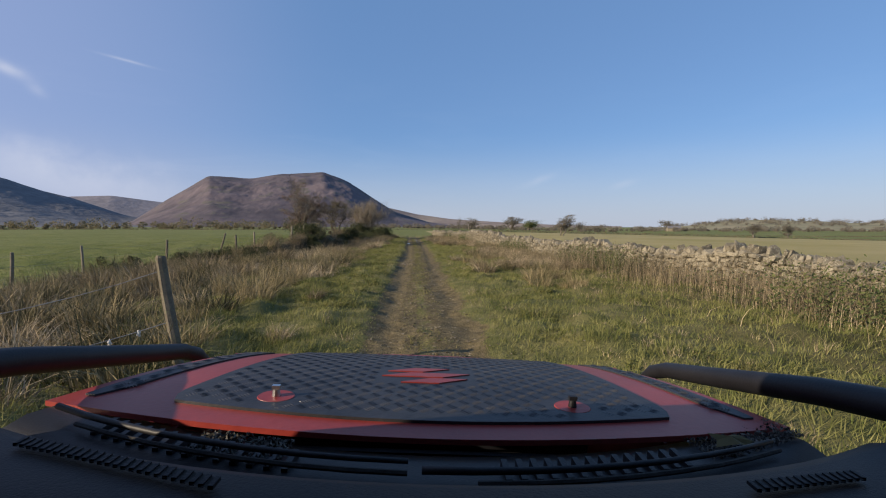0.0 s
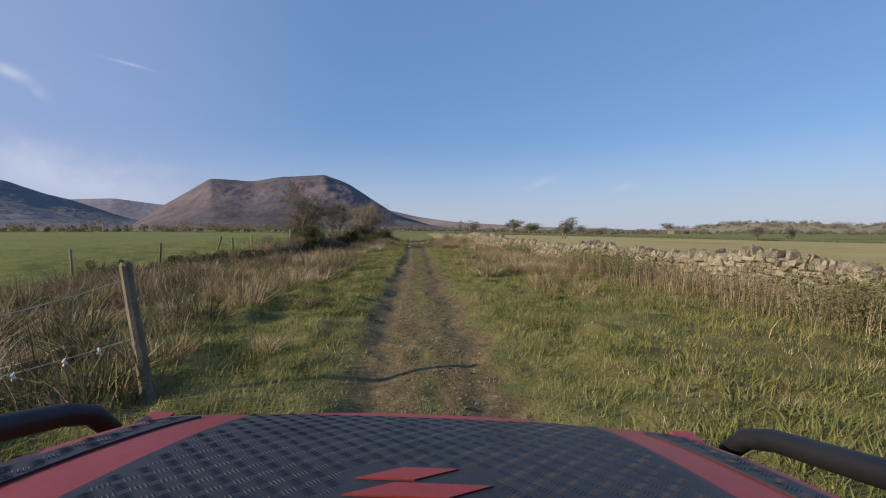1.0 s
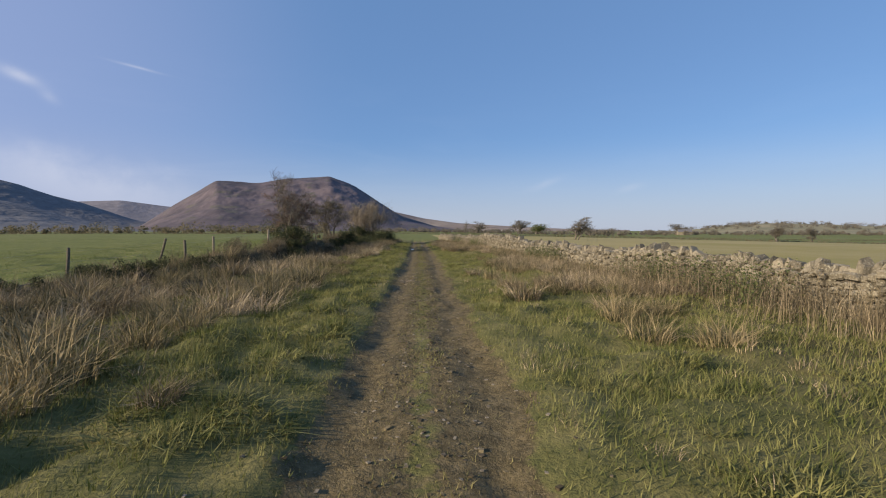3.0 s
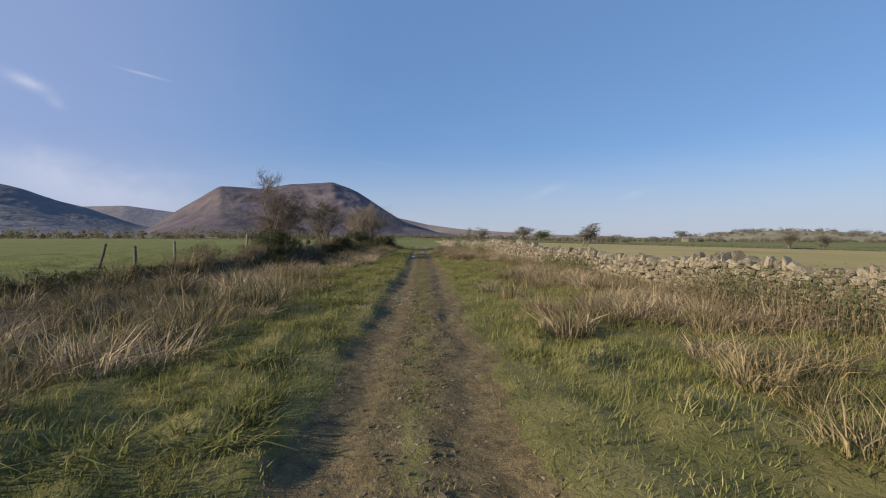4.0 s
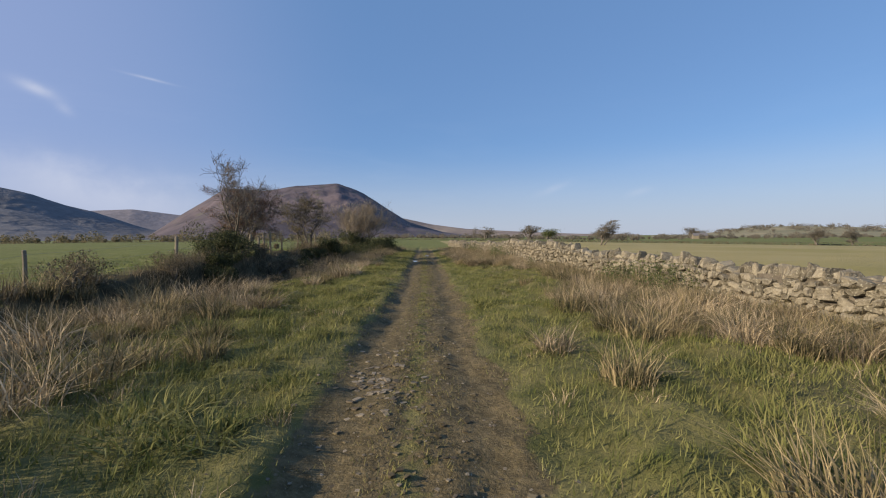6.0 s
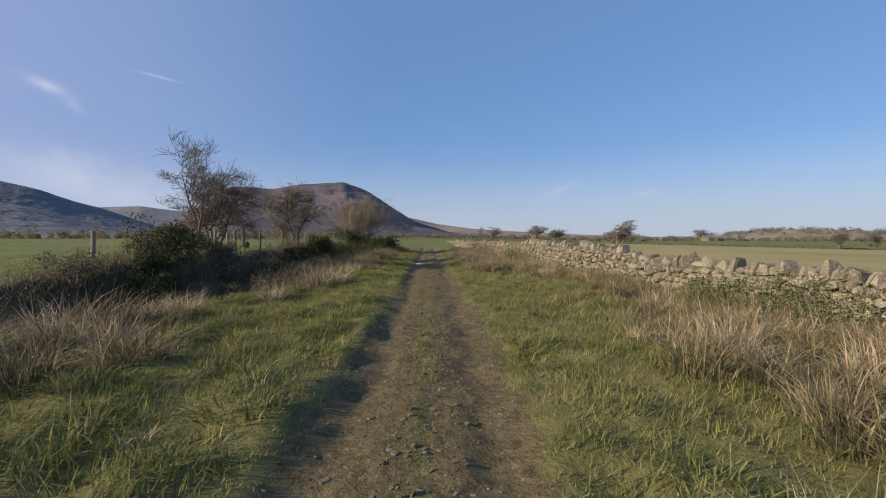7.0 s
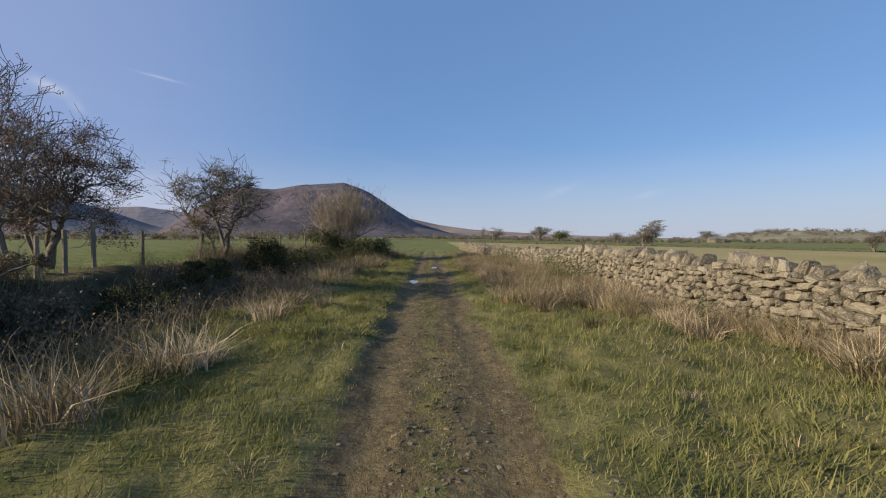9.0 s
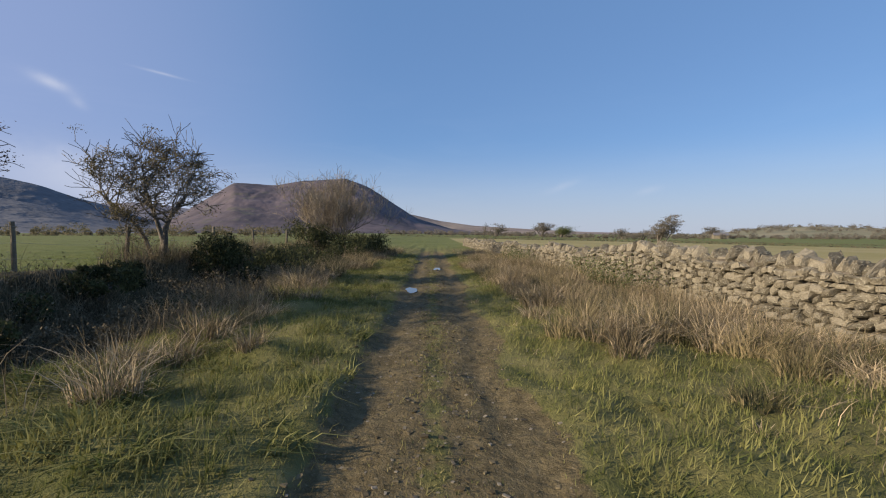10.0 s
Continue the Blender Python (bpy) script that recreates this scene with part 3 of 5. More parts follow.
def bush(name, x, y, rx, ry, h, label, leaf_mat=M_GORSE, n=5000, size=0.05, seed=1, low=0.0):
    """A dense bush of clumps of small leaves on a few stems."""
    rng = np.random.default_rng(seed)
    z = float(ground_z(x, y))
    top = empty(name, x, y, z, label, "bush")
    clumps = rng.normal(size=(14, 3)) * np.array([rx, ry, 0]) * 0.42
    clumps[:, 2] = rng.uniform(0.25, 0.82, 14) * h
    rad = rng.uniform(0.25, 0.5, 14) * min(rx, ry, h)
    k = rng.integers(0, 14, n)
    d = rng.normal(size=(n, 3))
    d /= np.linalg.norm(d, axis=1)[:, None]
    c = clumps[k] + d * (rad[k] * rng.uniform(0.55, 1.08, n))[:, None]
    c = c[c[:, 2] > low]
    spikes = blades(c[::2, 0], c[::2, 1], c[::2, 2], np.full(len(c[::2]), size * 3.2), np.full(len(c[::2]), size * 0.5), rng.uniform(0.2, 1.2, len(c[::2])), rng.uniform(0, 6.28, len(c[::2])), 1)
    part("crown", quick_mesh("crown", *join([leaf_quads(c, size), spikes]), leaf_mat), top)
    stems = []
    for j in range(8):
        e = clumps[j]
        stems.append(tube([(e[0] * 0.2, e[1] * 0.2, -0.1), (e[0] * 0.5, e[1] * 0.5, e[2] * 0.5), tuple(e)], [0.03, 0.022, 0.01], 4))
    part("stem", quick_mesh("stem", *join(stems), M_BARK), top)
    return top

# ---- drystone wall ----
def stone_verts(l, d, h, rng, lump=0.22):
    """A roughly squared stone, corners worn: 24 points in three rings."""
    ring = np.array([(-1, -0.72), (-0.8, -1), (0.8, -1), (1, -0.72), (1, 0.72), (0.8, 1), (-0.8, 1), (-1, 0.72)])
    V = []
    for zz, s in ((-1, 0.86), (-0.6, 1.0), (0.55, 1.0), (1, 0.82)):
        V.append(np.column_stack([ring * s, np.full(8, zz)]))
    V = np.concatenate(V)
    V = V * (1 + rng.normal(size=V.shape) * lump * 0.45)
    V[:, 2] += 0.22 * rng.normal() * V[:, 0]
    V[:, 0] += 0.16 * rng.normal() * V[:, 2] * (V[:, 0] > 0) + 0.16 * rng.normal() * V[:, 2] * (V[:, 0] < 0)
    return V * np.array([l, d, h]) / 2


def coping_verts(l, d, h, rng):
    """An upright slab, broken to an uneven top edge and narrower towards it."""
    V = stone_verts(1, 1, 1, rng, 0.2)
    top = V[:, 2] > 0.15
    V[top, 0] = V[top, 0] * rng.uniform(0.7, 1.0) + rng.normal() * 0.08
    V[top, 2] += V[top, 1] * rng.normal() * 0.25 + V[top, 0] * rng.normal() * 0.25
    V[:, 1] *= np.where(V[:, 2] > 0, rng.uniform(0.65, 0.95), 1.0)
    return V * np.array([l, d, h])


def stone_faces():
    F = []
    for r in range(3):
        for j in range(8):
            a, b = r * 8 + j, r * 8 + (j + 1) % 8
            F += [(a, b, b + 8), (a, b + 8, a + 8)]
    F += [(0, j + 1, j) for j in range(1, 7)] + [(24, 24 + j, 25 + j) for j in range(1, 7)]
    return np.array(F)


SF = stone_faces()
WALL_H = 1.0


def wall_h(y):
    """Height of the wall to the underside of its coping stones; it has slumped on one stretch."""
    return np.interp(y, [-10, 10, 17, 21, 26, 29.5, 34, 38, 45, 80], [0.7, 0.72, 0.73, 0.64, 0.64, 0.88, 0.97, 0.84, 0.68, 0.62])


def wall_dir(y):
    e = 0.5
    return math.atan2(float(wall_x(y + e) - wall_x(y - e)), 2 * e)


def build_wall():
    rng = np.random.default_rng(11)
    wall = empty("wall_east", 0, 0, 0, "drystone wall of pale limestone with upright coping stones", "wall")
    tagged(wall, kind="structure")
    # dark rubble core
    ys = np.arange(-9, 75.1, 1.0)
    V = []
    for y in ys:
        x, z = float(wall_x(y)), float(ground_z(wall_x(y), y))
        h = float(wall_h(y)) - 0.02
        V += [(x - 0.2, y, z - 0.2), (x - 0.13, y, z + h), (x + 0.13, y, z + h), (x + 0.2, y, z - 0.2)]
    F = []
    for i in range(len(ys) - 1):
        for j in range(3):
            a = i * 4 + j
            F += [(a, a + 1, a + 5), (a, a + 5, a + 4)]
    part("core", quick_mesh("core", np.array(V), np.array(F), M_CORE), wall, "dark rubble filling")
    rest = []
    pool = [quick_mesh("stone", stone_verts(1, 1, 1, rng), SF, M_STONE_P) for _ in range(14)]
    singles = 0
    for side in (-1, 1):
        zc = 0.0
        while zc < WALL_H:
            ch = rng.uniform(0.065, 0.13) * (1.15 - 0.3 * zc / WALL_H)
            y = -9 + rng.uniform(0, 0.3)
            while y < 75:
                far = y > 46
                l = (0.08 + 0.22 * rng.random() ** 1.5) * (2.4 if side > 0 else 1.4 if far else 1)
                yy = y + l / 2
                if zc + 0.4 * ch > float(wall_h(yy)):
                    y += l
                    continue
                x0, zz = float(wall_x(yy)), float(ground_z(wall_x(yy), yy))
                bat = 0.25 - 0.08 * (zc / WALL_H)
                m = pose(x0 + side * (bat - 0.06 + rng.uniform(-0.03, 0.03)), yy, zz + zc + ch / 2 - 0.03 + rng.uniform(-0.03, 0.03) + 0.05 * math.sin(yy * 0.9), rng.uniform(-8, 8), rng.normal() * 8, 90 - math.degrees(wall_dir(yy)) + rng.uniform(-7, 7))
                sc = (l * rng.uniform(0.86, 1.0), rng.uniform(0.2, 0.3), ch * rng.uniform(0.75, 1.12))
                if side < 0 and 28.4 < yy < 34.6 and singles < 250:
                    o = new("stone", pool[int(rng.integers(0, 14))])
                    o.parent = wall
                    o.matrix_basis = m @ Matrix.Diagonal((*sc, 1))
                    singles += 1
                elif side < 0 or y < 46:
                    v = stone_verts(*sc, rng)
                    M = np.array(m)
                    rest.append((v @ M[:3, :3].T + M[:3, 3], SF))
                y += l
            zc += ch
    slabs = [quick_mesh("coping_stone", coping_verts(1, 1, 1, rng), SF, M_STONE_P) for _ in range(14)]
    y, lean = -9.0, 8.0
    while y < 75:
        w = (0.06 + 0.17 * rng.random() ** 1.5) * (1.3 if y > 46 else 1)
        h = rng.uniform(0.13, 0.24)
        x0, zz = float(wall_x(y)), float(ground_z(wall_x(y), y))
        lean = 0.7 * lean + 0.3 * 8 + rng.normal() * 9
        flat = rng.random() < 0.1                              # a slab that has fallen on its side
        if flat:
            w, h, tilt = rng.uniform(0.2, 0.34), rng.uniform(0.07, 0.11), rng.normal() * 8
        else:
            tilt = lean
        m = pose(x0 + rng.uniform(-0.03, 0.03), y + w / 2, zz + float(wall_h(y)) + h / 2 - 0.035 + 0.05 * math.sin(y * 0.9), rng.uniform(-8, 8), tilt, 90 - math.degrees(wall_dir(y)) + rng.uniform(-14, 14))
        sc = (w * 1.0, rng.uniform(0.26, 0.4), h)
        if 28.4 < y < 34.6:
            o = new("coping_stone", slabs[int(rng.integers(0, 14))])
            o.parent = wall
            o.matrix_basis = m @ Matrix.Diagonal((*sc, 1))
        else:
            v = coping_verts(*sc, rng)
            M = np.array(m)
            rest.append((v @ M[:3, :3].T + M[:3, 3], SF))
        y += w
    ob = part("stonework", quick_mesh("stonework", *join(rest), M_STONE), wall)
    ob["kind"] = "stuff"


# ---- fence ----
def build_fence():
    rng = np.random.default_rng(5)
    spots = [(5.0, 0.95, 0), (10.9, 0.92, 2), (13.1, 0.92, -3), (16.0, 0.9, 3), (18.7, 0.98, 17), (19.9, 0.8, -2), (21.4, 0.85, 1), (25.5, 0.8, 3), (28.2, 0.85, 0), (30.5, 0.85, 3), (31.4, 0.8, 0),
             (32.0, 0.85, -2), (32.7, 0.95, 0), (34.2, 0.85, 0), (36.9, 0.85, 5), (38.1, 0.9, 16), (41.0, 0.85, 0), (44.0, 0.85, -4), (47.5, 0.85, 2), (51.0, 0.85, 0)]
    fence = []
    for y, h, leanx in spots:
        x = float(fence_x(y)) - 0.05
        z = float(ground_z(x, y))
        r = rng.uniform(0.036, 0.05)
        n = 8
        pts = [(0, 0, -0.25), (0.004, 0, h * 0.35), (0.008, 0.004, h * 0.7), (0.006, 0, h - 0.012), (0.006, 0, h)]
        v, f = tube(pts, [r * 1.05, r, r * 0.97, r * 0.95, r * 0.7], n)
        top = empty("fence_post", x, y, z, "weathered grey round wooden fence post in grass", "post", "posts of the field fence")
        o = part("post", quick_mesh("post", v, f, M_POST, False), top)
        o.matrix_basis = pose(0, 0, 0, rng.uniform(-2, 2), leanx, 0)
        fence.append((x + h * math.sin(radians(leanx)), y, z + h * math.cos(radians(leanx))))
        for k in (0.9, 0.62, 0.34):
            s, sf = tube([(r + 0.001, -0.02, h * k), (r + 0.008, 0, h * k), (r + 0.001, 0.02, h * k)], [0.003] * 3, 4)
            q = part("staple", quick_mesh("staple", s, sf, M_WIRE), o)
    for k, drop in enumerate((0.09, 0.36, 0.63)):
        pts = []
        for (a, b) in zip(fence[:-1], fence[1:]):
            for u in (0, 0.25, 0.5, 0.75):
                sag = 0.05 * 4 * u * (1 - u)
                pts.append((a[0] + (b[0] - a[0]) * u + 0.06, a[1] + (b[1] - a[1]) * u, a[2] + (b[2] - a[2]) * u - drop - sag))
        tagged(new("fence_wire", quick_mesh("fence_wire", *tube(pts, [0.0022] * len(pts), 4), M_WIRE)), "thin galvanised wire strung between the fence posts", "wire", "wires of the field fence")


def build_gate_post():
    """The single leaning post by the track, with two slack wires running to the bank."""
    x, y = -1.9, 3.58
    z = float(ground_z(x, y))
    top = empty("old_post", x, y, z, "leaning round wooden strainer post with slack wires", "post")
    h = 1.16
    v, f = tube([(0, 0, -0.2), (0.01, 0, 0.4), (-0.005, 0.01, 0.8), (0, 0, h - 0.02), (0.004, 0.002, h)], [0.052, 0.047, 0.045, 0.043, 0.034], 9)
    o = part("post", quick_mesh("post", v, f, M_POST), top)
    o.matrix_basis = pose(0, 0, 0, 0, -7, 0)
    for nm, hz, end, sag in (("wire", 1.02, (-6.2, 2.2, 0.55), 0.28), ("wire", 0.55, (-6.0, 1.4, 0.12), 0.2)):
        a = Vector((-0.12 * hz, 0, hz))
        b = Vector(end) - Vector((x, y, 0))
        pts = [tuple(a.lerp(b, u) - Vector((0, 0, sag * 4 * u * (1 - u) * (1 - 0.4 * u)))) for u in np.linspace(0, 1, 14)]
        v, f = tube(pts, [0.0045] * 14, 5)
        part(nm, quick_mesh(nm, v, f, M_WIRE), top, "slack galvanised wire")
    rng = np.random.default_rng(8)
    wool = mat("sheep_wool", (0.6, 0.57, 0.5), (0.75, 0.72, 0.66), bump=0)
    a, b = Vector((-0.066, 0, 0.55)), Vector((-6.0, 1.4, 0.12)) - Vector((x, y, 0))
    for u in (0.05, 0.1, 0.16, 0.24, 0.3, 0.4, 0.5):
        c = a.lerp(b, u) - Vector((0, 0, 0.2 * 4 * u * (1 - u) * (1 - 0.4 * u) + 0.02))
        pts = [tuple(c + Vector((rng.normal() * 0.008, rng.normal() * 0.008, 0.03 - 0.02 * k))) for k in range(4)]
        part("wool_tuft", quick_mesh("wool_tuft", *tube(pts, [0.006, 0.014, 0.016, 0.005], 6), wool), top, "tuft of pale sheep's wool")


build_fence()
build_gate_post()

# ---- trees and bushes by the bank ----
tree("hawthorn_tree", -7.8, 31.9, "nearly bare hawthorn tree on the bank", stems=2, height=4.8, width=2.5, reach=1.15, spread=0.95, wind=0.2, levels=3, seed=23, leaf_n=900, leaf_size=0.024, leaf_mat=M_RUST, twig_mat=M_BARK, thick=0.1, up=0.55, twig=0.0065, clump=14, strew=4.0)
tree("hawthorn_tree", -8.1, 33.0, "windswept hawthorn tree with rusty brown leaves", stems=5, height=4.5, width=3.1, reach=1.45, spread=1.15, wind=0.9, levels=3, seed=5, leaf_n=24000, leaf_size=0.019, leaf_mat=M_RUST, twig_mat=M_BARK, thick=0.09, up=0.1, flat=0.6, twig=0.006, clump=130, strew=9.0, clear=0.42)
tree("hawthorn_tree", -6.5, 37.6, "windswept hawthorn tree with thin olive foliage", stems=3, height=3.7, width=2.5, reach=1.2, spread=1.15, wind=0.8, levels=3, seed=9, leaf_n=9000, leaf_size=0.022, leaf_mat=M_OLIVE, twig_mat=M_BARK, thick=0.09, up=0.2, flat=0.5, twig=0.007, clump=45, strew=5.5, clear=0.55)
tree("willow_shrub", -5.2, 50.4, "pale many-stemmed leafless shrub", stems=13, height=5.0, width=4.4, reach=2.3, spread=0.5, wind=0.15, levels=3, seed=14, leaf_n=2200, leaf_size=0.03, leaf_mat=M_STRAW, twig_mat=M_TWIG, thick=0.05, up=1.1)
GORSE = [(-7.0, 28.6, 1.0, 1.0, 1.05, 9000), (-6.3, 29.8, 0.8, 0.9, 0.4, 6000), (-6.0, 26.0, 0.7, 0.9, 0.5, 6000), (-6.2, 27.2, 0.9, 1.1, 0.8, 8000), (-5.5, 29.2, 1.2, 1.3, 0.65, 9000), (-4.7, 30.8, 1.0, 1.2, 0.55, 8000), (-5.6, 31.9, 1.1, 1.3, 0.5, 8000), (-4.6, 33.2, 1.0, 1.3, 0.5, 8000),
         (-5.7, 34.4, 1.0, 1.2, 0.45, 7000), (-4.4, 28.4, 0.8, 1.1, 0.5, 7000), (-4.9, 26.2, 0.8, 1.1, 0.5, 7000), (-5.7, 25.4, 0.7, 0.9, 0.5, 6000), (-4.6, 35.6, 0.9, 1.1, 0.5, 7000), (-5.3, 38.2, 1.0, 0.9, 1.55, 8000),
         (-4.7, 40.6, 1.1, 1.2, 1.2, 7000), (-4.6, 43.4, 1.2, 1.4, 1.1, 7000), (-4.2, 48.6, 1.5, 1.3, 1.3, 7000), (-6.0, 49.0, 1.3, 1.2, 1.4, 7000), (-3.2, 51.5, 1.2, 1.4, 1.1, 5000)]
for k, (x, y, rx, ry, h, n) in enumerate(GORSE):
    if k % 3 == 1 and k < 13:
        bush("bramble_bush", x, y, rx, ry, h, "dark brown tangled bramble bush on the bank", leaf_mat=M_BRACKEN, n=int(n * 0.6), size=0.026, seed=40 + k)
    else:
        bush("gorse_bush", x, y, rx, ry, h * 1.05, "dark green prickly gorse bush on the bank", n=int(n * 0.62), size=0.026 + 0.0007 * max(y - 25, 0), seed=40 + k)
for k, (x, y, rx, h) in enumerate([(-8.6, 13.6, 0.9, 0.4), (-8.0, 15.4, 0.9, 0.45), (-7.5, 17.0, 1.0, 0.5), (-6.9, 18.8, 0.9, 0.5)]):
    bush("heather_bush", x, y, rx, rx, h, "low dark heather bush on the bank", n=3200, size=0.02, seed=90 + k)
for k, (x, y, rx, h) in enumerate([(-6.9, 21.6, 0.8, 0.65), (-6.3, 24.2, 0.7, 0.6), (-4.9, 36.2, 0.9, 0.8), (-4.2, 38.6, 0.8, 0.6)]):
    bush("bramble_bush", x, y, rx, rx, h, "grey-brown leafless bramble thicket", leaf_mat=M_BRACKEN, n=2600, size=0.02, seed=70 + k)

# ---- grass ----
def scatter(n, x0, x1, y0, y1, keep):
    x, y = RNG.uniform(x0, x1, n), RNG.uniform(y0, y1, n)
    k = RNG.random(n) < keep(x, y)
    return x[k], y[k]


def turf():
    def keep(x, y):
        d = np.abs(ragged(x, y))
        w = smooth01(d, 0.6, 0.95) + 0.85 * np.exp(-(d / 0.17) ** 2) * (vnoise(x * 2.2, y * 2.2) > 0.36)
        w = w * (0.6 + 0.4 * smooth01(vnoise(x * 1.4 + 7, y * 1.4), 0.25, 0.6))
        fall = np.clip(1.25 - (y - 2) / 90, 0.25, 1)
        return w * fall * (x < wall_x(y) - 0.25)
    x, y = scatter(620000, -4.6, 8.2, 0.6, 54, keep)
    n = len(x)
    h = RNG.uniform(0.04, 0.12, n) * (0.5 + 1.3 * vnoise(x * 2.6, y * 2.6)) * (0.4 + 0.6 * smooth01(np.abs(x - track_mid(y)), 0.7, 1.3))
    V, F = blades(x, y, ground_z(x, y) - 0.01, h, RNG.uniform(0.006, 0.013, n) * (1.05 + np.clip(y - 36, 0, 20) / 30), RNG.uniform(0.1, 0.9, n), RNG.normal(0.4, 1.3, n), 1)
    stuff("turf", quick_mesh("turf", V, F, M_GRASS), "short green grass of the verges", "grass")


def worn_strip():
    """Short trodden grass on the crown between the wheels and at the track's edges."""
    def keep(x, y):
        d = np.abs(ragged(x, y))
        w = 1.3 * np.exp(-(d / 0.27) ** 2) * smooth01(vnoise(x * 2.6, y * 1.7), 0.24, 0.46) + 0.55 * np.exp(-((d - 0.78) / 0.12) ** 2)
        return w * np.clip(1.2 - y / 55, 0.3, 1)
    x, y = scatter(150000, -1.1, 1.6, 0.8, 52, keep)
    n = len(x)
    h = RNG.uniform(0.015, 0.055, n) * (0.4 + 1.3 * vnoise(x * 4, y * 4))
    V, F = blades(x, y, ground_z(x, y) - 0.006, h, RNG.uniform(0.005, 0.011, n) * (1.05 + np.clip(y - 36, 0, 20) / 30), RNG.uniform(0.2, 1.1, n), RNG.uniform(0, 6.28, n), 1)
    stuff("worn_grass", quick_mesh("worn_grass", V, F, M_WORN), "short trodden olive grass along the crown of the track", "grass")


def tussock_mesh(n, h, r, material, seed, lean=0.55, width=0.009, segs=3, wind=0.0, heart=75):
    """A tussock: long outer blades that arch over, a dense short heart, all combed a little by the wind."""
    rng = np.random.default_rng(seed)
    a, q = rng.uniform(0, 6.28, n), r * np.sqrt(rng.random(n))
    hh = h * rng.uniform(0.4, 1.0, n) * np.where(np.arange(n) % 3 == 0, 0.5, 1.0)
    out = np.where(rng.random(n) < 0.6, a, rng.uniform(0, 6.28)) + rng.normal(0, 0.5, n)
    az = np.arctan2(np.sin(out), np.cos(out) + wind)
    outer = blades(q * np.cos(a), q * np.sin(a), np.full(n, -0.04), hh, np.full(n, width) * rng.uniform(0.6, 1.5, n), rng.uniform(0.1, lean * 3.2, n), az, segs, 0.8)
    k = heart                                               # broad matted blades that fill the middle
    a, q = rng.uniform(0, 6.28, k), r * 0.85 * np.sqrt(rng.random(k))
    inner = blades(q * np.cos(a), q * np.sin(a), np.full(k, -0.05), h * rng.uniform(0.35, 0.72, k), rng.uniform(0.011, 0.021, k), rng.uniform(0.1, 1.2, k), a + rng.normal(0, 0.7, k), 2, 0.8)
    V, F = join([outer, inner])
    return quick_mesh("tussock", V, F, material)


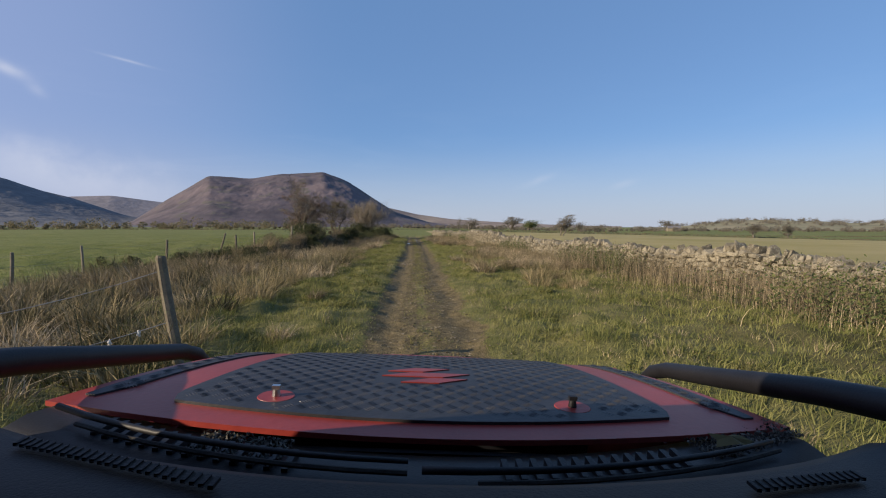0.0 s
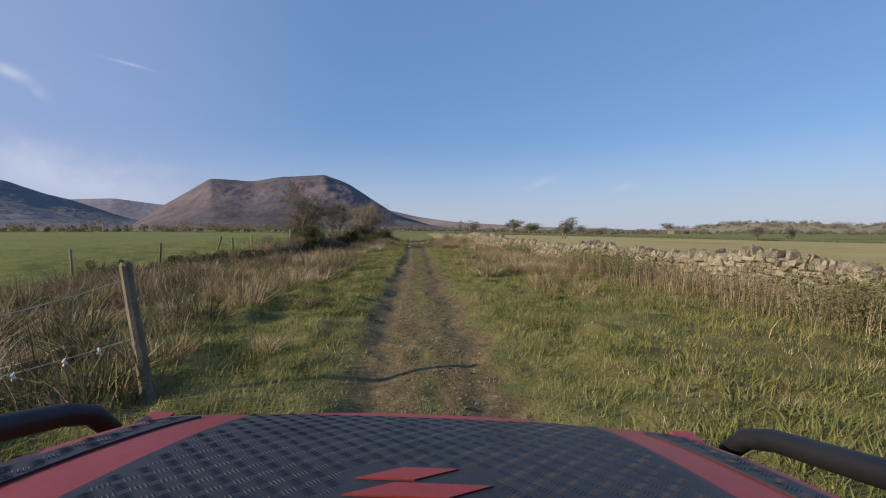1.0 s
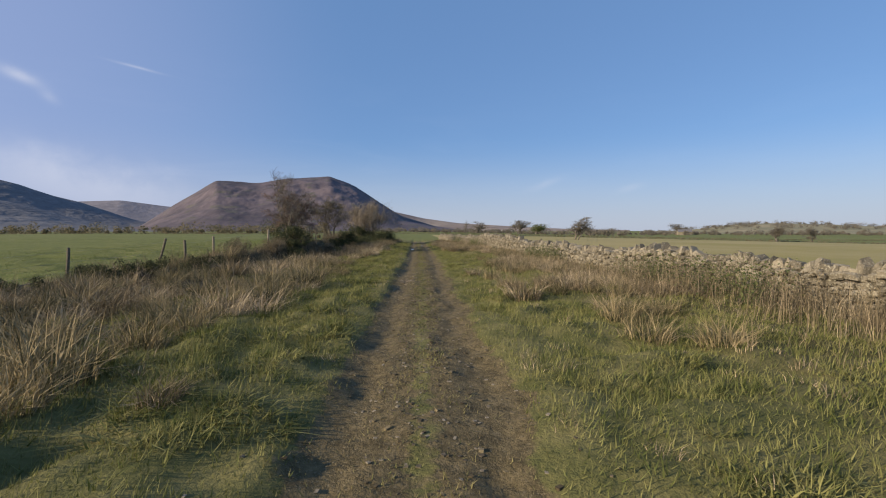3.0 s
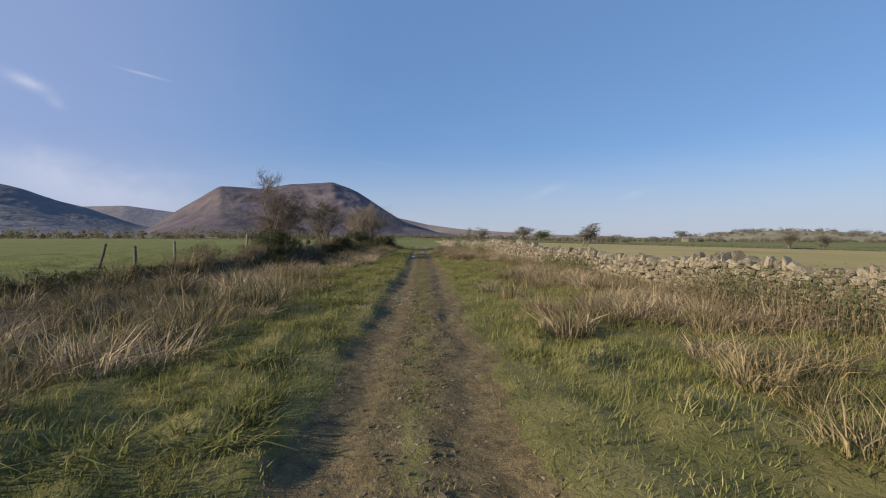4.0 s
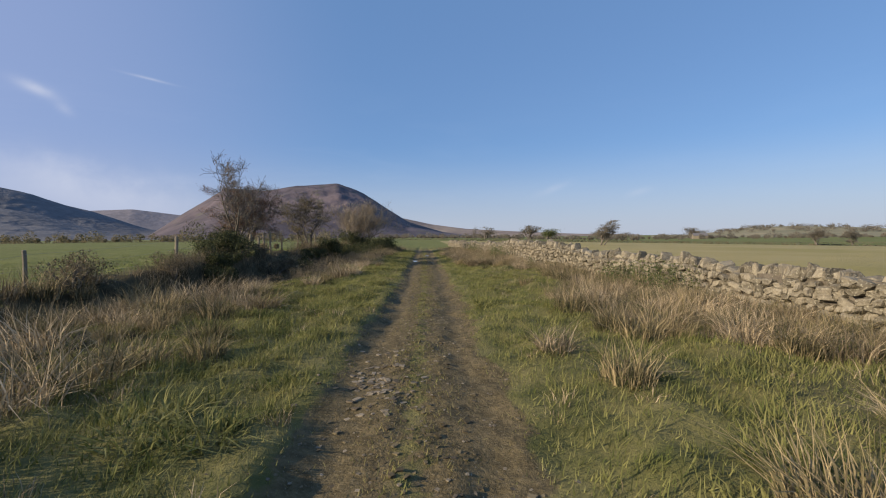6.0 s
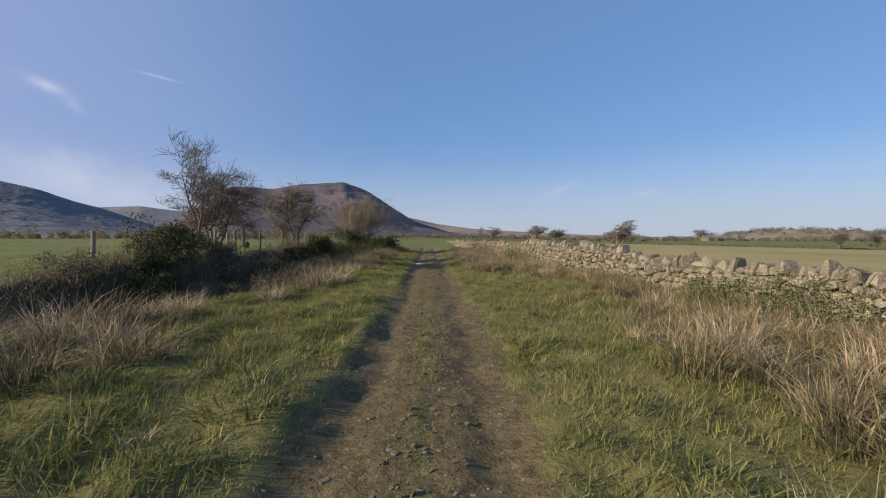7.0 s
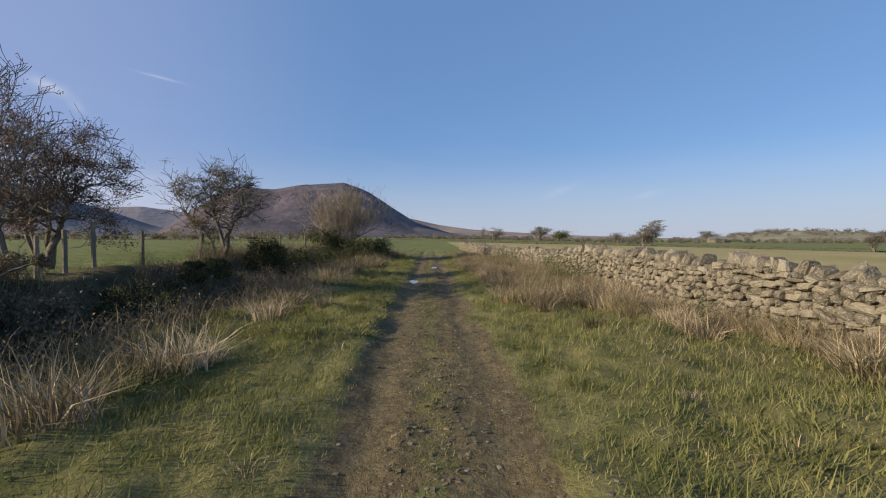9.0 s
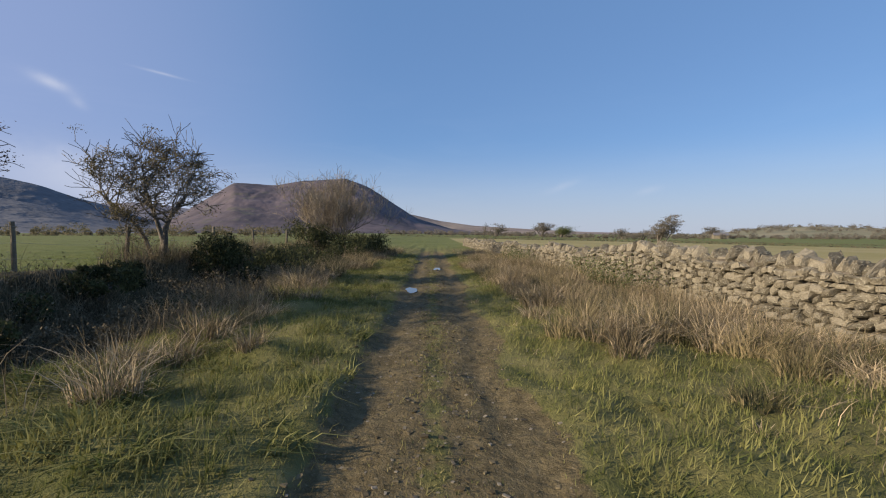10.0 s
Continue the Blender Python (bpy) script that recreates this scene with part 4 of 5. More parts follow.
def tussocks():
    """Tall tussocks, one by one on the stretch that the track passes closest, the rest as one mass."""
    rng = np.random.default_rng(17)
    straw = [tussock_mesh(210, 0.6, 0.23, M_STRAW, 60 + k, 0.43, 0.006, wind=0.6) for k in range(6)]
    rush = [tussock_mesh(210, 0.58, 0.22, M_RUSH, 80 + k, 0.33, 0.006, wind=0.2) for k in range(4)]
    spots = [(2.4, 12.9, 1.3, 0), (2.4, 14.3, 1.2, 1), (2.3, 16.3, 1.1, 1), (1.95, 17.4, 0.9, 0), (3.2, 21.7, 0.9, 1), (4.0, 21.4, 1.0, 0), (3.1, 24.1, 0.8, 1),
             (2.8, 30.1, 0.7, 1), (2.5, 32.0, 0.8, 1), (2.1, 32.5, 0.7, 1), (3.0, 32.7, 0.9, 1), (3.7, 31.4, 1.0, 1), (3.5, 33.4, 0.9, 1), (3.13, 9.45, 1.0, 1), (3.8, 9.0, 1.0, 1), (3.45, 10.2, 0.8, 1), (4.0, 22.9, 1.0, 0), (4.4, 22.5, 1.0, 1), (1.9, 32.2, 0.9, 1), (1.9, 33.7, 1.0, 0), (2.5, 14.1, 0.8, 0), (-3.5, 7.0, 1.0, 0), (-1.45, 5.0, 0.6, 0), (-1.55, 7.5, 0.6, 0), (-2.3, 18.0, 0.9, 1), (-2.2, 13.7, 0.9, 0),
             (-3.9, 23.5, 1.2, 0), (-3.3, 21.1, 1.2, 0), (-2.3, 28.0, 1.3, 0), (-2.2, 30.1, 1.1, 0), (-4.8, 31.4, 0.9, 0), (-1.7, 31.5, 0.7, 0), (-2.9, 31.1, 1.2, 0), (-2.6, 31.5, 1.0, 0), (-2.1, 35.1, 0.8, 0), (-4.4, 10.2, 1.1, 0), (-4.4, 19.0, 1.0, 0)]
    for _ in range(150):                                    # thick dry grass along the far stretch of the wall
        y = rng.uniform(31.5, 46)
        spots.append((float(wall_x(y)) - rng.uniform(0.7, 3.3), y, rng.uniform(0.8, 1.25), int(rng.random() < 0.25)))
    spots += [(3.4, 10.7, 1.1, 1), (3.7, 10.9, 1.0, 1), (3.6, 11.6, 1.0, 0), (4.2, 11.0, 1.0, 1), (3.3, 32.5, 1.1, 1), (4.0, 31.6, 1.2, 1), (4.5, 30.9, 1.1, 1), (2.6, 33.6, 1.0, 1)]
    tries = 0
    while len(spots) < 900 and tries < 16000:
        tries += 1
        y = rng.uniform(0.5, 56)
        if rng.random() < 0.62:
            x = rng.uniform(float(fence_x(y)) + 0.3, -1.9)
            if vnoise(x * 0.55 + 2, y * 0.55) < 0.38 or rng.random() > smooth01(-x, 1.8, 3.2):
                continue
            kind = int(rng.random() < 0.6)
        else:
            x = rng.uniform(2.1, float(wall_x(y)) - 0.35)
            lo = float(wall_x(y)) - np.interp(y, [0, 8, 12, 20, 24, 28, 31, 36, 45], [2.6, 3.2, 4.2, 3.6, 2.4, 1.3, 2.0, 2.9, 3.2])
            if rng.random() > smooth01(x, lo - 0.4, lo + 0.5) or vnoise(x * 0.5 + 12, y * 0.5) < 0.36:
                continue
            if y < 12.5 and x < 6.6:
                continue
            kind = int(rng.random() < 0.45)
        if min((x - a) ** 2 + (y - b) ** 2 for a, b, _, _ in spots) < (0.26 if x < 0 else 0.1):
            continue
        if 22.5 < y < 36.5 and x < -2.9:
            continue
        spots.append((x, y, rng.uniform(0.8, 1.6) if x < -2.2 else rng.uniform(0.65, 1.2), kind))
    singles, rest = 0, {0: [], 1: []}
    for x, y, s, kind in spots:
        me = (rush if kind else straw)[int(rng.integers(0, 4 if kind else 6))]
        m = pose(x, y, float(ground_z(x, y)), 0, 0, rng.uniform(0, 360)) @ Matrix.Diagonal((s * rng.uniform(0.9, 1.35), s * rng.uniform(0.9, 1.35), s, 1))
        if 3 < y < 34 and -4.6 < x < 5 and singles < 280:
            o = new("rush_tussock" if kind else "grass_tussock", me)
            o.matrix_world = m
            tagged(o, "brown-green tussock of rushes" if kind else "tall tussock of dry straw-coloured grass", "grass tussock", "tussocks on the verges")
            singles += 1
        else:
            v = np.empty(len(me.vertices) * 3, np.float32)
            me.vertices.foreach_get("co", v)
            f = np.empty(len(me.loops), np.int32)
            me.loops.foreach_get("vertex_index", f)
            M = np.array(m)
            rest[kind].append((v.reshape(-1, 3) @ M[:3, :3].T + M[:3, 3], f.reshape(-1, 3)))
    stuff("grass_tussocks", quick_mesh("grass_tussocks", *join(rest[0]), M_STRAW), "mass of dry straw-coloured tussocks", "grass")
    stuff("rush_tussocks", quick_mesh("rush_tussocks", *join(rest[1]), M_RUSH), "mass of brown-green rush tussocks", "grass")


def verge_hummocks():
    """Lush green hummocks of grass on the verge beside the track."""
    rng = np.random.default_rng(19)
    kinds = [tussock_mesh(80, 0.27, 0.2, M_GRASS, 95 + k, 0.6, 0.011, 2, 0.4, heart=28) for k in range(4)]
    coords = []
    for me in kinds:
        v = np.empty(len(me.vertices) * 3, np.float32)
        me.vertices.foreach_get("co", v)
        f = np.empty(len(me.loops), np.int32)
        me.loops.foreach_get("vertex_index", f)
        coords.append((v.reshape(-1, 3), f.reshape(-1, 3)))
    rest = []
    while len(rest) < 1000:
        y = rng.uniform(1, 48)
        x = rng.uniform(-3.6, -0.7) if rng.random() < 0.6 else rng.uniform(1.5, 5.0)
        if vnoise(x * 0.9 + 21, y * 0.9) < 0.36:
            continue
        v, f = coords[int(rng.integers(0, 4))]
        a, s, h = rng.uniform(0, 6.28), rng.uniform(0.6, 1.4), rng.uniform(0.4, 1.1)
        w = np.stack([(v[:, 0] * math.cos(a) - v[:, 1] * math.sin(a)) * s, (v[:, 0] * math.sin(a) + v[:, 1] * math.cos(a)) * s, v[:, 2] * h], -1)
        rest.append((w + np.array([x, y, float(ground_z(x, y))]), f))
    stuff("verge_hummocks", quick_mesh("verge_hummocks", *join(rest), M_GRASS), "lush green hummocks of verge grass", "grass")


def rough_grass():
    """Long dead grass that fills the ground between the tussocks and the fence and along the wall."""
    def keep_left(x, y):
        fx = fence_x(y)
        return smooth01(x - fx, -0.3, 0.3) * smooth01(-x, 1.7, 3.0) * np.where((y > 22.5) & (y < 36.5) & (x < -2.9), 0.3, 1) * (0.2 + 0.8 * smooth01(vnoise(x * 0.9, y * 0.9 + 4), 0.3, 0.6))

    def keep_right(x, y):
        w = wall_x(y)
        return (x < w - 0.3) * smooth01(x, w - 4.2, w - 2.0) * (0.15 + 0.85 * smooth01(vnoise(x * 0.9 + 2, y * 0.9), 0.35, 0.6)) * np.where(y < 9, 0.35, 1)
    xl, yl = scatter(13000, -11, -1.6, -2, 56, keep_left)
    xr, yr = scatter(45000, 1.4, 8, 0, 60, keep_right)
    x, y = np.concatenate([xl, xr]), np.concatenate([yl, yr])
    n = len(x)
    h = RNG.uniform(0.16, 0.46, n) * (0.6 + 0.6 * vnoise(x * 0.7 + 1, y * 0.7)) * np.where((x > 0) & (y > 23) & (y < 34), 0.6, 1)
    V, F = blades(x, y, ground_z(x, y) - 0.02, h, RNG.uniform(0.0045, 0.009, n) * (1.05 + np.clip(y - 36, 0, 20) / 30), RNG.uniform(0.2, 1.2, n), RNG.normal(0.4, 1.2, n), 3)
    half = RNG.random(n) < 0.55
    m = V.reshape(n, -1, 3)
    f = F.reshape(n, -1, 3) - (np.arange(n) * m.shape[1])[:, None, None]
    for sel, nm, mt, lab in ((half, "dry_grass", M_STRAW, "long dry straw-coloured grass"), (~half, "rough_grass", M_RUSH, "long brown and green rough grass")):
        v = m[sel]
        ff = f[sel] + (np.arange(len(v)) * v.shape[1])[:, None, None]
        stuff(nm, quick_mesh(nm, v.reshape(-1, 3), ff.reshape(-1, 3), mt), lab, "grass")


def stalks_and_nettles():
    """Dead upright stalks and nettles along the foot of the wall, brambles on the bank."""
    def keep(x, y):
        w = wall_x(y)
        lo = np.interp(y, [0, 5, 13, 18, 40], [2.6, 2.6, 1.9, 1.6, 1.6])
        return (x < w - 0.3) * smooth01(x, w - lo, w - lo + 0.7) * np.maximum(smooth01(vnoise(x * 0.35, y * 0.35 + 8), 0.3, 0.5), smooth01(y, 16, 12))
    x, y = scatter(19000, 3, 8, 2, 48, keep)
    n = len(x)
    z = ground_z(x, y)
    h = RNG.uniform(0.35, 0.9, n) * np.interp(y, [22, 26, 31, 36], [1, 0.6, 0.6, 1])
    V, F = blades(x, y, z - 0.02, h, RNG.uniform(0.004, 0.0075, n), RNG.uniform(0, 0.4, n), RNG.uniform(0, 6.28, n), 2, 0.4)
    stuff("dead_stalks", quick_mesh("dead_stalks", V, F, M_STRAW), "upright dead pale stalks by the wall", "stalks")
    k = RNG.integers(0, n, 46000)
    c = np.stack([x[k], y[k], z[k] + h[k] * RNG.uniform(0.1, 0.95, len(k))], -1) + RNG.normal(size=(len(k), 3)) * 0.06
    c = c[vnoise(c[:, 0] * 0.6 + 30, c[:, 1] * 0.6) > np.interp(c[:, 1], [8, 11], [0.25, 0.45])]
    stuff("nettles", quick_mesh("nettles", *leaf_quads(c, 0.023), M_NETTLE), "dark green nettle leaves among the stalks", "nettles")
    # a thick brown stand in front of the wall near the start
    x, y = scatter(7000, 4.4, 7.8, 5, 16, lambda x, y: (x < wall_x(y) - 0.3) * smooth01(x, wall_x(y) - 2.4, wall_x(y) - 1.4) * (0.3 + 0.7 * (vnoise(x * 1.3, y * 1.3) > 0.4)))
    n = len(x)
    z, h = ground_z(x, y), RNG.uniform(0.4, 0.85, n)
    V, F = blades(x, y, z - 0.02, h, RNG.uniform(0.006, 0.012, n), RNG.uniform(0, 0.35, n), RNG.uniform(0, 6.28, n), 3)
    k = RNG.integers(0, n, 9000)
    c = np.stack([x[k], y[k], z[k] + h[k] * RNG.uniform(0.15, 1.0, len(k))], -1) + RNG.normal(size=(len(k), 3)) * 0.05
    stuff("dead_weeds", quick_mesh("dead_weeds", *join([(V, F), leaf_quads(c, 0.018)]), M_BRACKEN), "thick stand of brown dead weeds by the wall", "weeds")
    # brambles and dead bracken on the bank
    xb = np.minimum(RNG.uniform(-6.8, -2.9, 36000), RNG.uniform(-5.5, -2.0, 36000))
    yb = RNG.uniform(23, 52, 36000)
    kk = smooth01(vnoise(xb * 0.6, yb * 0.6 + 11), 0.42, 0.6) > RNG.random(36000)
    xb, yb = xb[kk], yb[kk]
    n = len(xb)
    hb = RNG.uniform(0.3, 0.8, n) * np.interp(yb, [24, 28, 36], [0.6, 0.9, 1])
    V, F = blades(xb, yb, ground_z(xb, yb) - 0.02, hb, RNG.uniform(0.006, 0.012, n), RNG.uniform(0.2, 1.1, n), RNG.uniform(0, 6.28, n), 3)
    k = RNG.integers(0, n, 24000)
    c = np.stack([xb[k], yb[k], ground_z(xb[k], yb[k]) + hb[k] * RNG.uniform(0.1, 0.9, len(k))], -1) + RNG.normal(size=(len(k), 3)) * 0.1
    stuff("brambles", quick_mesh("brambles", *join([(V, F), leaf_quads(c, 0.018)]), M_BRACKEN), "brown tangle of brambles and dead bracken", "brambles")


def tufts():
    """Small ragged tufts all over the verges, some green, some bleached."""
    def keep(x, y):
        d = np.abs(ragged(x, y))
        return smooth01(d, 0.8, 1.1) * (x < wall_x(y) - 0.3) * (x > fence_x(y)) * (0.35 + 0.65 * (vnoise(x * 0.8 + 5, y * 0.8) > 0.45))
    for nm, mt, cnt, lo, hi, lab in (("green_tufts", M_GRASS, 1900, 0.05, 0.15, "ragged tufts of green grass"), ("bleached_tufts", M_STRAW, 1100, 0.07, 0.18, "ragged tufts of bleached dead grass")):
        cx, cy = scatter(cnt, -7, 7.5, 1, 50, keep)
        k = len(cx)
        m = 30
        x, y = np.repeat(cx, m) + RNG.normal(0, 0.055, k * m), np.repeat(cy, m) + RNG.normal(0, 0.055, k * m)
        h = np.repeat(RNG.uniform(lo, hi, k), m) * RNG.uniform(0.5, 1.1, k * m)
        az = np.arctan2(y - np.repeat(cy, m), x - np.repeat(cx, m)) + RNG.normal(0, 0.6, k * m)
        V, F = blades(x, y, ground_z(x, y) - 0.015, h, RNG.uniform(0.004, 0.008, k * m), RNG.uniform(0.2, 1.0, k * m), az, 2)
        stuff(nm, quick_mesh(nm, V, F, mt), lab, "grass")


def pasture_edge():
    """Grazed grass of the field just behind the fence."""
    x, y = scatter(170000, -24, -6.4, 4, 62, lambda x, y: smooth01(fence_x(y) + 0.1 - x, 0, 0.5) * smooth01(x, -24, -13))
    n = len(x)
    V, F = blades(x, y, ground_z(x, y) - 0.01, RNG.uniform(0.03, 0.09, n) * (0.5 + vnoise(x, y)), RNG.uniform(0.008, 0.016, n), RNG.uniform(0.1, 0.9, n), RNG.uniform(0, 6.28, n), 1)
    stuff("pasture_grass", quick_mesh("pasture_grass", V, F, M_FIELD), "grazed green pasture grass behind the fence", "grass")


turf()
worn_strip()
pasture_edge()
tufts()
tussocks()
verge_hummocks()
rough_grass()
stalks_and_nettles()


# ---- the track: loose stones, puddles ----
def track_stones():
    rng = np.random.default_rng(31)
    parts = []
    n = 3000
    y = rng.uniform(1.5, 45, n)
    d = rng.normal(0, 0.48, n)
    x = track_mid(y) + d
    pile = rng.random(n) < 0.05
    x, y = np.where(pile, rng.normal(-0.05, 0.22, n), x), np.where(pile, rng.normal(16.6, 0.5, n), y)
    s = rng.uniform(0.008, 0.024, n) * np.where(pile, 2.0, 1)
    for i in range(n):
        v = stone_verts(s[i] * rng.uniform(1, 1.8), s[i] * rng.uniform(0.8, 1.3), s[i] * 0.6, rng)[8:24]
        a = rng.uniform(0, 6.28)
        R = np.array([[math.cos(a), -math.sin(a), 0], [math.sin(a), math.cos(a), 0], [0, 0, 1]])
        parts.append(v @ R.T)
    F = np.array([(j, (j + 1) % 8, (j + 1) % 8 + 8) for j in range(8)] + [(j, (j + 1) % 8 + 8, j + 8) for j in range(8)] + [(8, 8 + j, 9 + j) for j in range(1, 7)])
    z = ground_z(x, y)
    V = np.stack(parts) + np.stack([x, y, z + s * 0.05], -1)[:, None]
    FF = (np.arange(n)[:, None, None] * 16 + F[None]).reshape(-1, 3)
    stuff("track_gravel", quick_mesh("track_gravel", V.reshape(-1, 3), FF, M_GRAVEL), "grey-brown stone chips trodden into the track", "gravel")


def track_clods():
    """Crumbled soil on the crown and beside the ruts."""
    rng = np.random.default_rng(32)
    n = 3400
    y = rng.uniform(1.2, 45, n)
    d = np.where(rng.random(n) < 0.6, rng.normal(0.05, 0.2, n), rng.normal(0, 0.5, n))
    x = track_mid(y) + d
    s = 0.008 + 0.026 * rng.random(n) ** 2.5
    parts = []
    for i in range(n):
        v = stone_verts(s[i] * rng.uniform(1, 1.6), s[i] * rng.uniform(0.8, 1.3), s[i] * rng.uniform(0.5, 1.0), rng, 0.4)[8:24]
        a = rng.uniform(0, 6.28)
        R = np.array([[math.cos(a), -math.sin(a), 0], [math.sin(a), math.cos(a), 0], [0, 0, 1]])
        parts.append(v @ R.T)
    F = np.array([(j, (j + 1) % 8, (j + 1) % 8 + 8) for j in range(8)] + [(j, (j + 1) % 8 + 8, j + 8) for j in range(8)] + [(8, 8 + j, 9 + j) for j in range(1, 7)])
    V = np.stack(parts) + np.stack([x, y, ground_z(x, y) + s * 0.1], -1)[:, None]
    FF = (np.arange(n)[:, None, None] * 16 + F[None]).reshape(-1, 3)
    stuff("soil_clods", quick_mesh("soil_clods", V.reshape(-1, 3), FF, M_CLOD), "crumbled brown soil clods on the track", "soil")


def puddle(x, y, rx, ry, seed):
    rng = np.random.default_rng(seed)
    a = np.linspace(0, 2 * np.pi, 28, endpoint=False)
    r = 1 + 0.16 * np.sin(2 * a + seed) + 0.1 * np.sin(3 * a + 2 * seed) + 0.05 * rng.normal(size=28)
    z = float(ground_z(x + np.cos(a) * rx, y + np.sin(a) * ry).max()) * 0.4 + float(ground_z(x, y)) * 0.6 + 0.012
    V = np.concatenate([[(x, y, z)], np.stack([x + r * rx * np.cos(a), y + r * ry * np.sin(a), np.full(28, z)], -1), np.stack([x + r * rx * 1.02 * np.cos(a), y + r * ry * 1.02 * np.sin(a), np.full(28, z - 0.05)], -1)])
    F = [(0, 1 + j, 1 + (j + 1) % 28) for j in range(28)] + [(1 + j, 29 + j, 29 + (j + 1) % 28) for j in range(28)] + [(1 + j, 29 + (j + 1) % 28, 1 + (j + 1) % 28) for j in range(28)]
    tagged(new("puddle", quick_mesh("puddle", V, np.array(F), M_WATER)), "shallow puddle in the wheel rut reflecting the sky", "puddle", "puddles on the track")


track_stones()
track_clods()
puddle(-0.33, 37.6, 0.15, 0.5, 3)
puddle(0.3, 43.6, 0.16, 0.5, 5)


# ---- distance: hedges, trees, a barn ----
def far_hedge(name, az0, az1, r0, r1, hgt, label, n=160, seed=1, size=0.5, dense=60, gap=0.1, leaf_mat=M_FARLEAF):
    """A belt of hedge and trees far off, made of many leaf clumps."""
    rng = np.random.default_rng(seed)
    C = []
    for _ in range(n):
        if rng.random() < gap:
            continue
        a, r = radians(rng.uniform(az0, az1)), rng.uniform(r0, r1)
        x, y = r * math.sin(a), r * math.cos(a)
        h = hgt * (0.25 + rng.random() ** 2)
        w = h * rng.uniform(0.4, 0.8)
        c = rng.normal(size=(dense, 3))
        c /= np.linalg.norm(c, axis=1)[:, None]
        c = c * rng.uniform(0.5, 1.0, (dense, 1)) * np.array([w, w, h * 0.5]) + np.array([x, y, float(ground_z(x, y)) + h * 0.45])
        C.append(c)
    stuff(name, quick_mesh(name, *leaf_quads(np.concatenate(C), size), leaf_mat), label, "hedge")


def ridge_trees(az0, az1, r, count, seed):
    rng = np.random.default_rng(seed)
    C = []
    for _ in range(count):
        az = rng.uniform(az0, az1)
        el = np.interp(az, [27, 30.9, 33.7, 36.4, 40, 44.6, 46.9, 55, 65, 75], [0.02, 0.1, 0.35, 0.78, 0.88, 0.68, 0.5, 0.6, 0.3, 0.05])
        low = rng.random() < 0.55
        rr = r * (rng.uniform(0.72, 0.93) if low else rng.uniform(0.95, 1.0))
        h = rng.uniform(4, 9)
        z = (r * math.tan(radians(el)) + 1.4) * smooth01(rr, 650, 1378) / smooth01(1300, 650, 1378) - 3
        c = rng.normal(size=(60, 3)) * np.array([h * 0.35, h * 0.35, h * 0.25]) + np.array([rr * math.sin(radians(az)), rr * math.cos(radians(az)), z + h * 0.4])
        C.append(c)
    stuff("ridge_trees", quick_mesh("ridge_trees", *leaf_quads(np.concatenate(C), 1.0), M_FARLEAF), "scattered far trees along the farmland rise", "trees")


def far_tree(name, az, r, h, w, label, leaf_mat=M_FARLEAF, leaf_n=900, size=0.3, seed=1):
    x, y = r * math.sin(radians(az)), r * math.cos(radians(az))
    return tree(name, x, y, label, stems=3, height=h, width=w, reach=w * 0.55, spread=0.8, wind=0.3, levels=2, seed=seed, leaf_n=leaf_n, leaf_size=size, leaf_mat=leaf_mat, twig_mat=M_BARK, thick=0.03 * h, up=0.5, strew=2.6)


def hedge_line(name, pts, h, label):
    """A low clipped hedge far off, along points."""
    C = []
    for (xa, ya), (xb, yb) in zip(pts[:-1], pts[1:]):
        n = int(math.hypot(xb - xa, yb - ya) * 16)
        u = RNG.random(n)
        x, y = xa + (xb - xa) * u + RNG.normal(0, 0.25, n), ya + (yb - ya) * u + RNG.normal(0, 0.25, n)
        C.append(np.stack([x, y, ground_z(x, y) + h * RNG.random(n)], -1))
    stuff(name, quick_mesh(name, *leaf_quads(np.concatenate(C), 0.2), M_HEDGE), label, "hedge")


def barn(az, r):
    x, y = r * math.sin(radians(az)), r * math.cos(radians(az))
    z = float(ground_z(x, y))
    top = empty("stone_barn", x, y, z, "small far stone barn with a slate roof", "barn", turn=-az + 12)
    V = np.array([(-6, -3, -0.5), (6, -3, -0.5), (6, 3, -0.5), (-6, 3, -0.5), (-6, -3, 3.2), (6, -3, 3.2), (6, 3, 3.2), (-6, 3, 3.2), (-6, 0, 5.4), (6, 0, 5.4)], float)
    part("wall", quick_mesh("wall", V, np.array([(0, 1, 5), (0, 5, 4), (1, 2, 6), (1, 6, 5), (2, 3, 7), (2, 7, 6), (3, 0, 4), (3, 4, 7), (4, 8, 7), (5, 6, 9)]), M_STONE), top, "pale stone wall")
    W = np.array([(-6.3, -3.4, 3.1), (6.3, -3.4, 3.1), (6.3, 0, 5.65), (-6.3, 0, 5.65), (6.3, 3.4, 3.1), (-6.3, 3.4, 3.1)], float)
    part("roof", quick_mesh("roof", W, np.array([(0, 1, 2, 3), (3, 2, 4, 5)]), mat("slate", (0.1, 0.1, 0.11), (0.17, 0.17, 0.18), scale=1, fine=4)), top, "grey slate roof")
    part("door", quick_mesh("door", np.array([(-1, -3.06, -0.2), (1, -3.06, -0.2), (1, -3.06, 2.2), (-1, -3.06, 2.2)], float), np.array([(0, 1, 2, 3)]), M_CORE), top, "dark doorway")


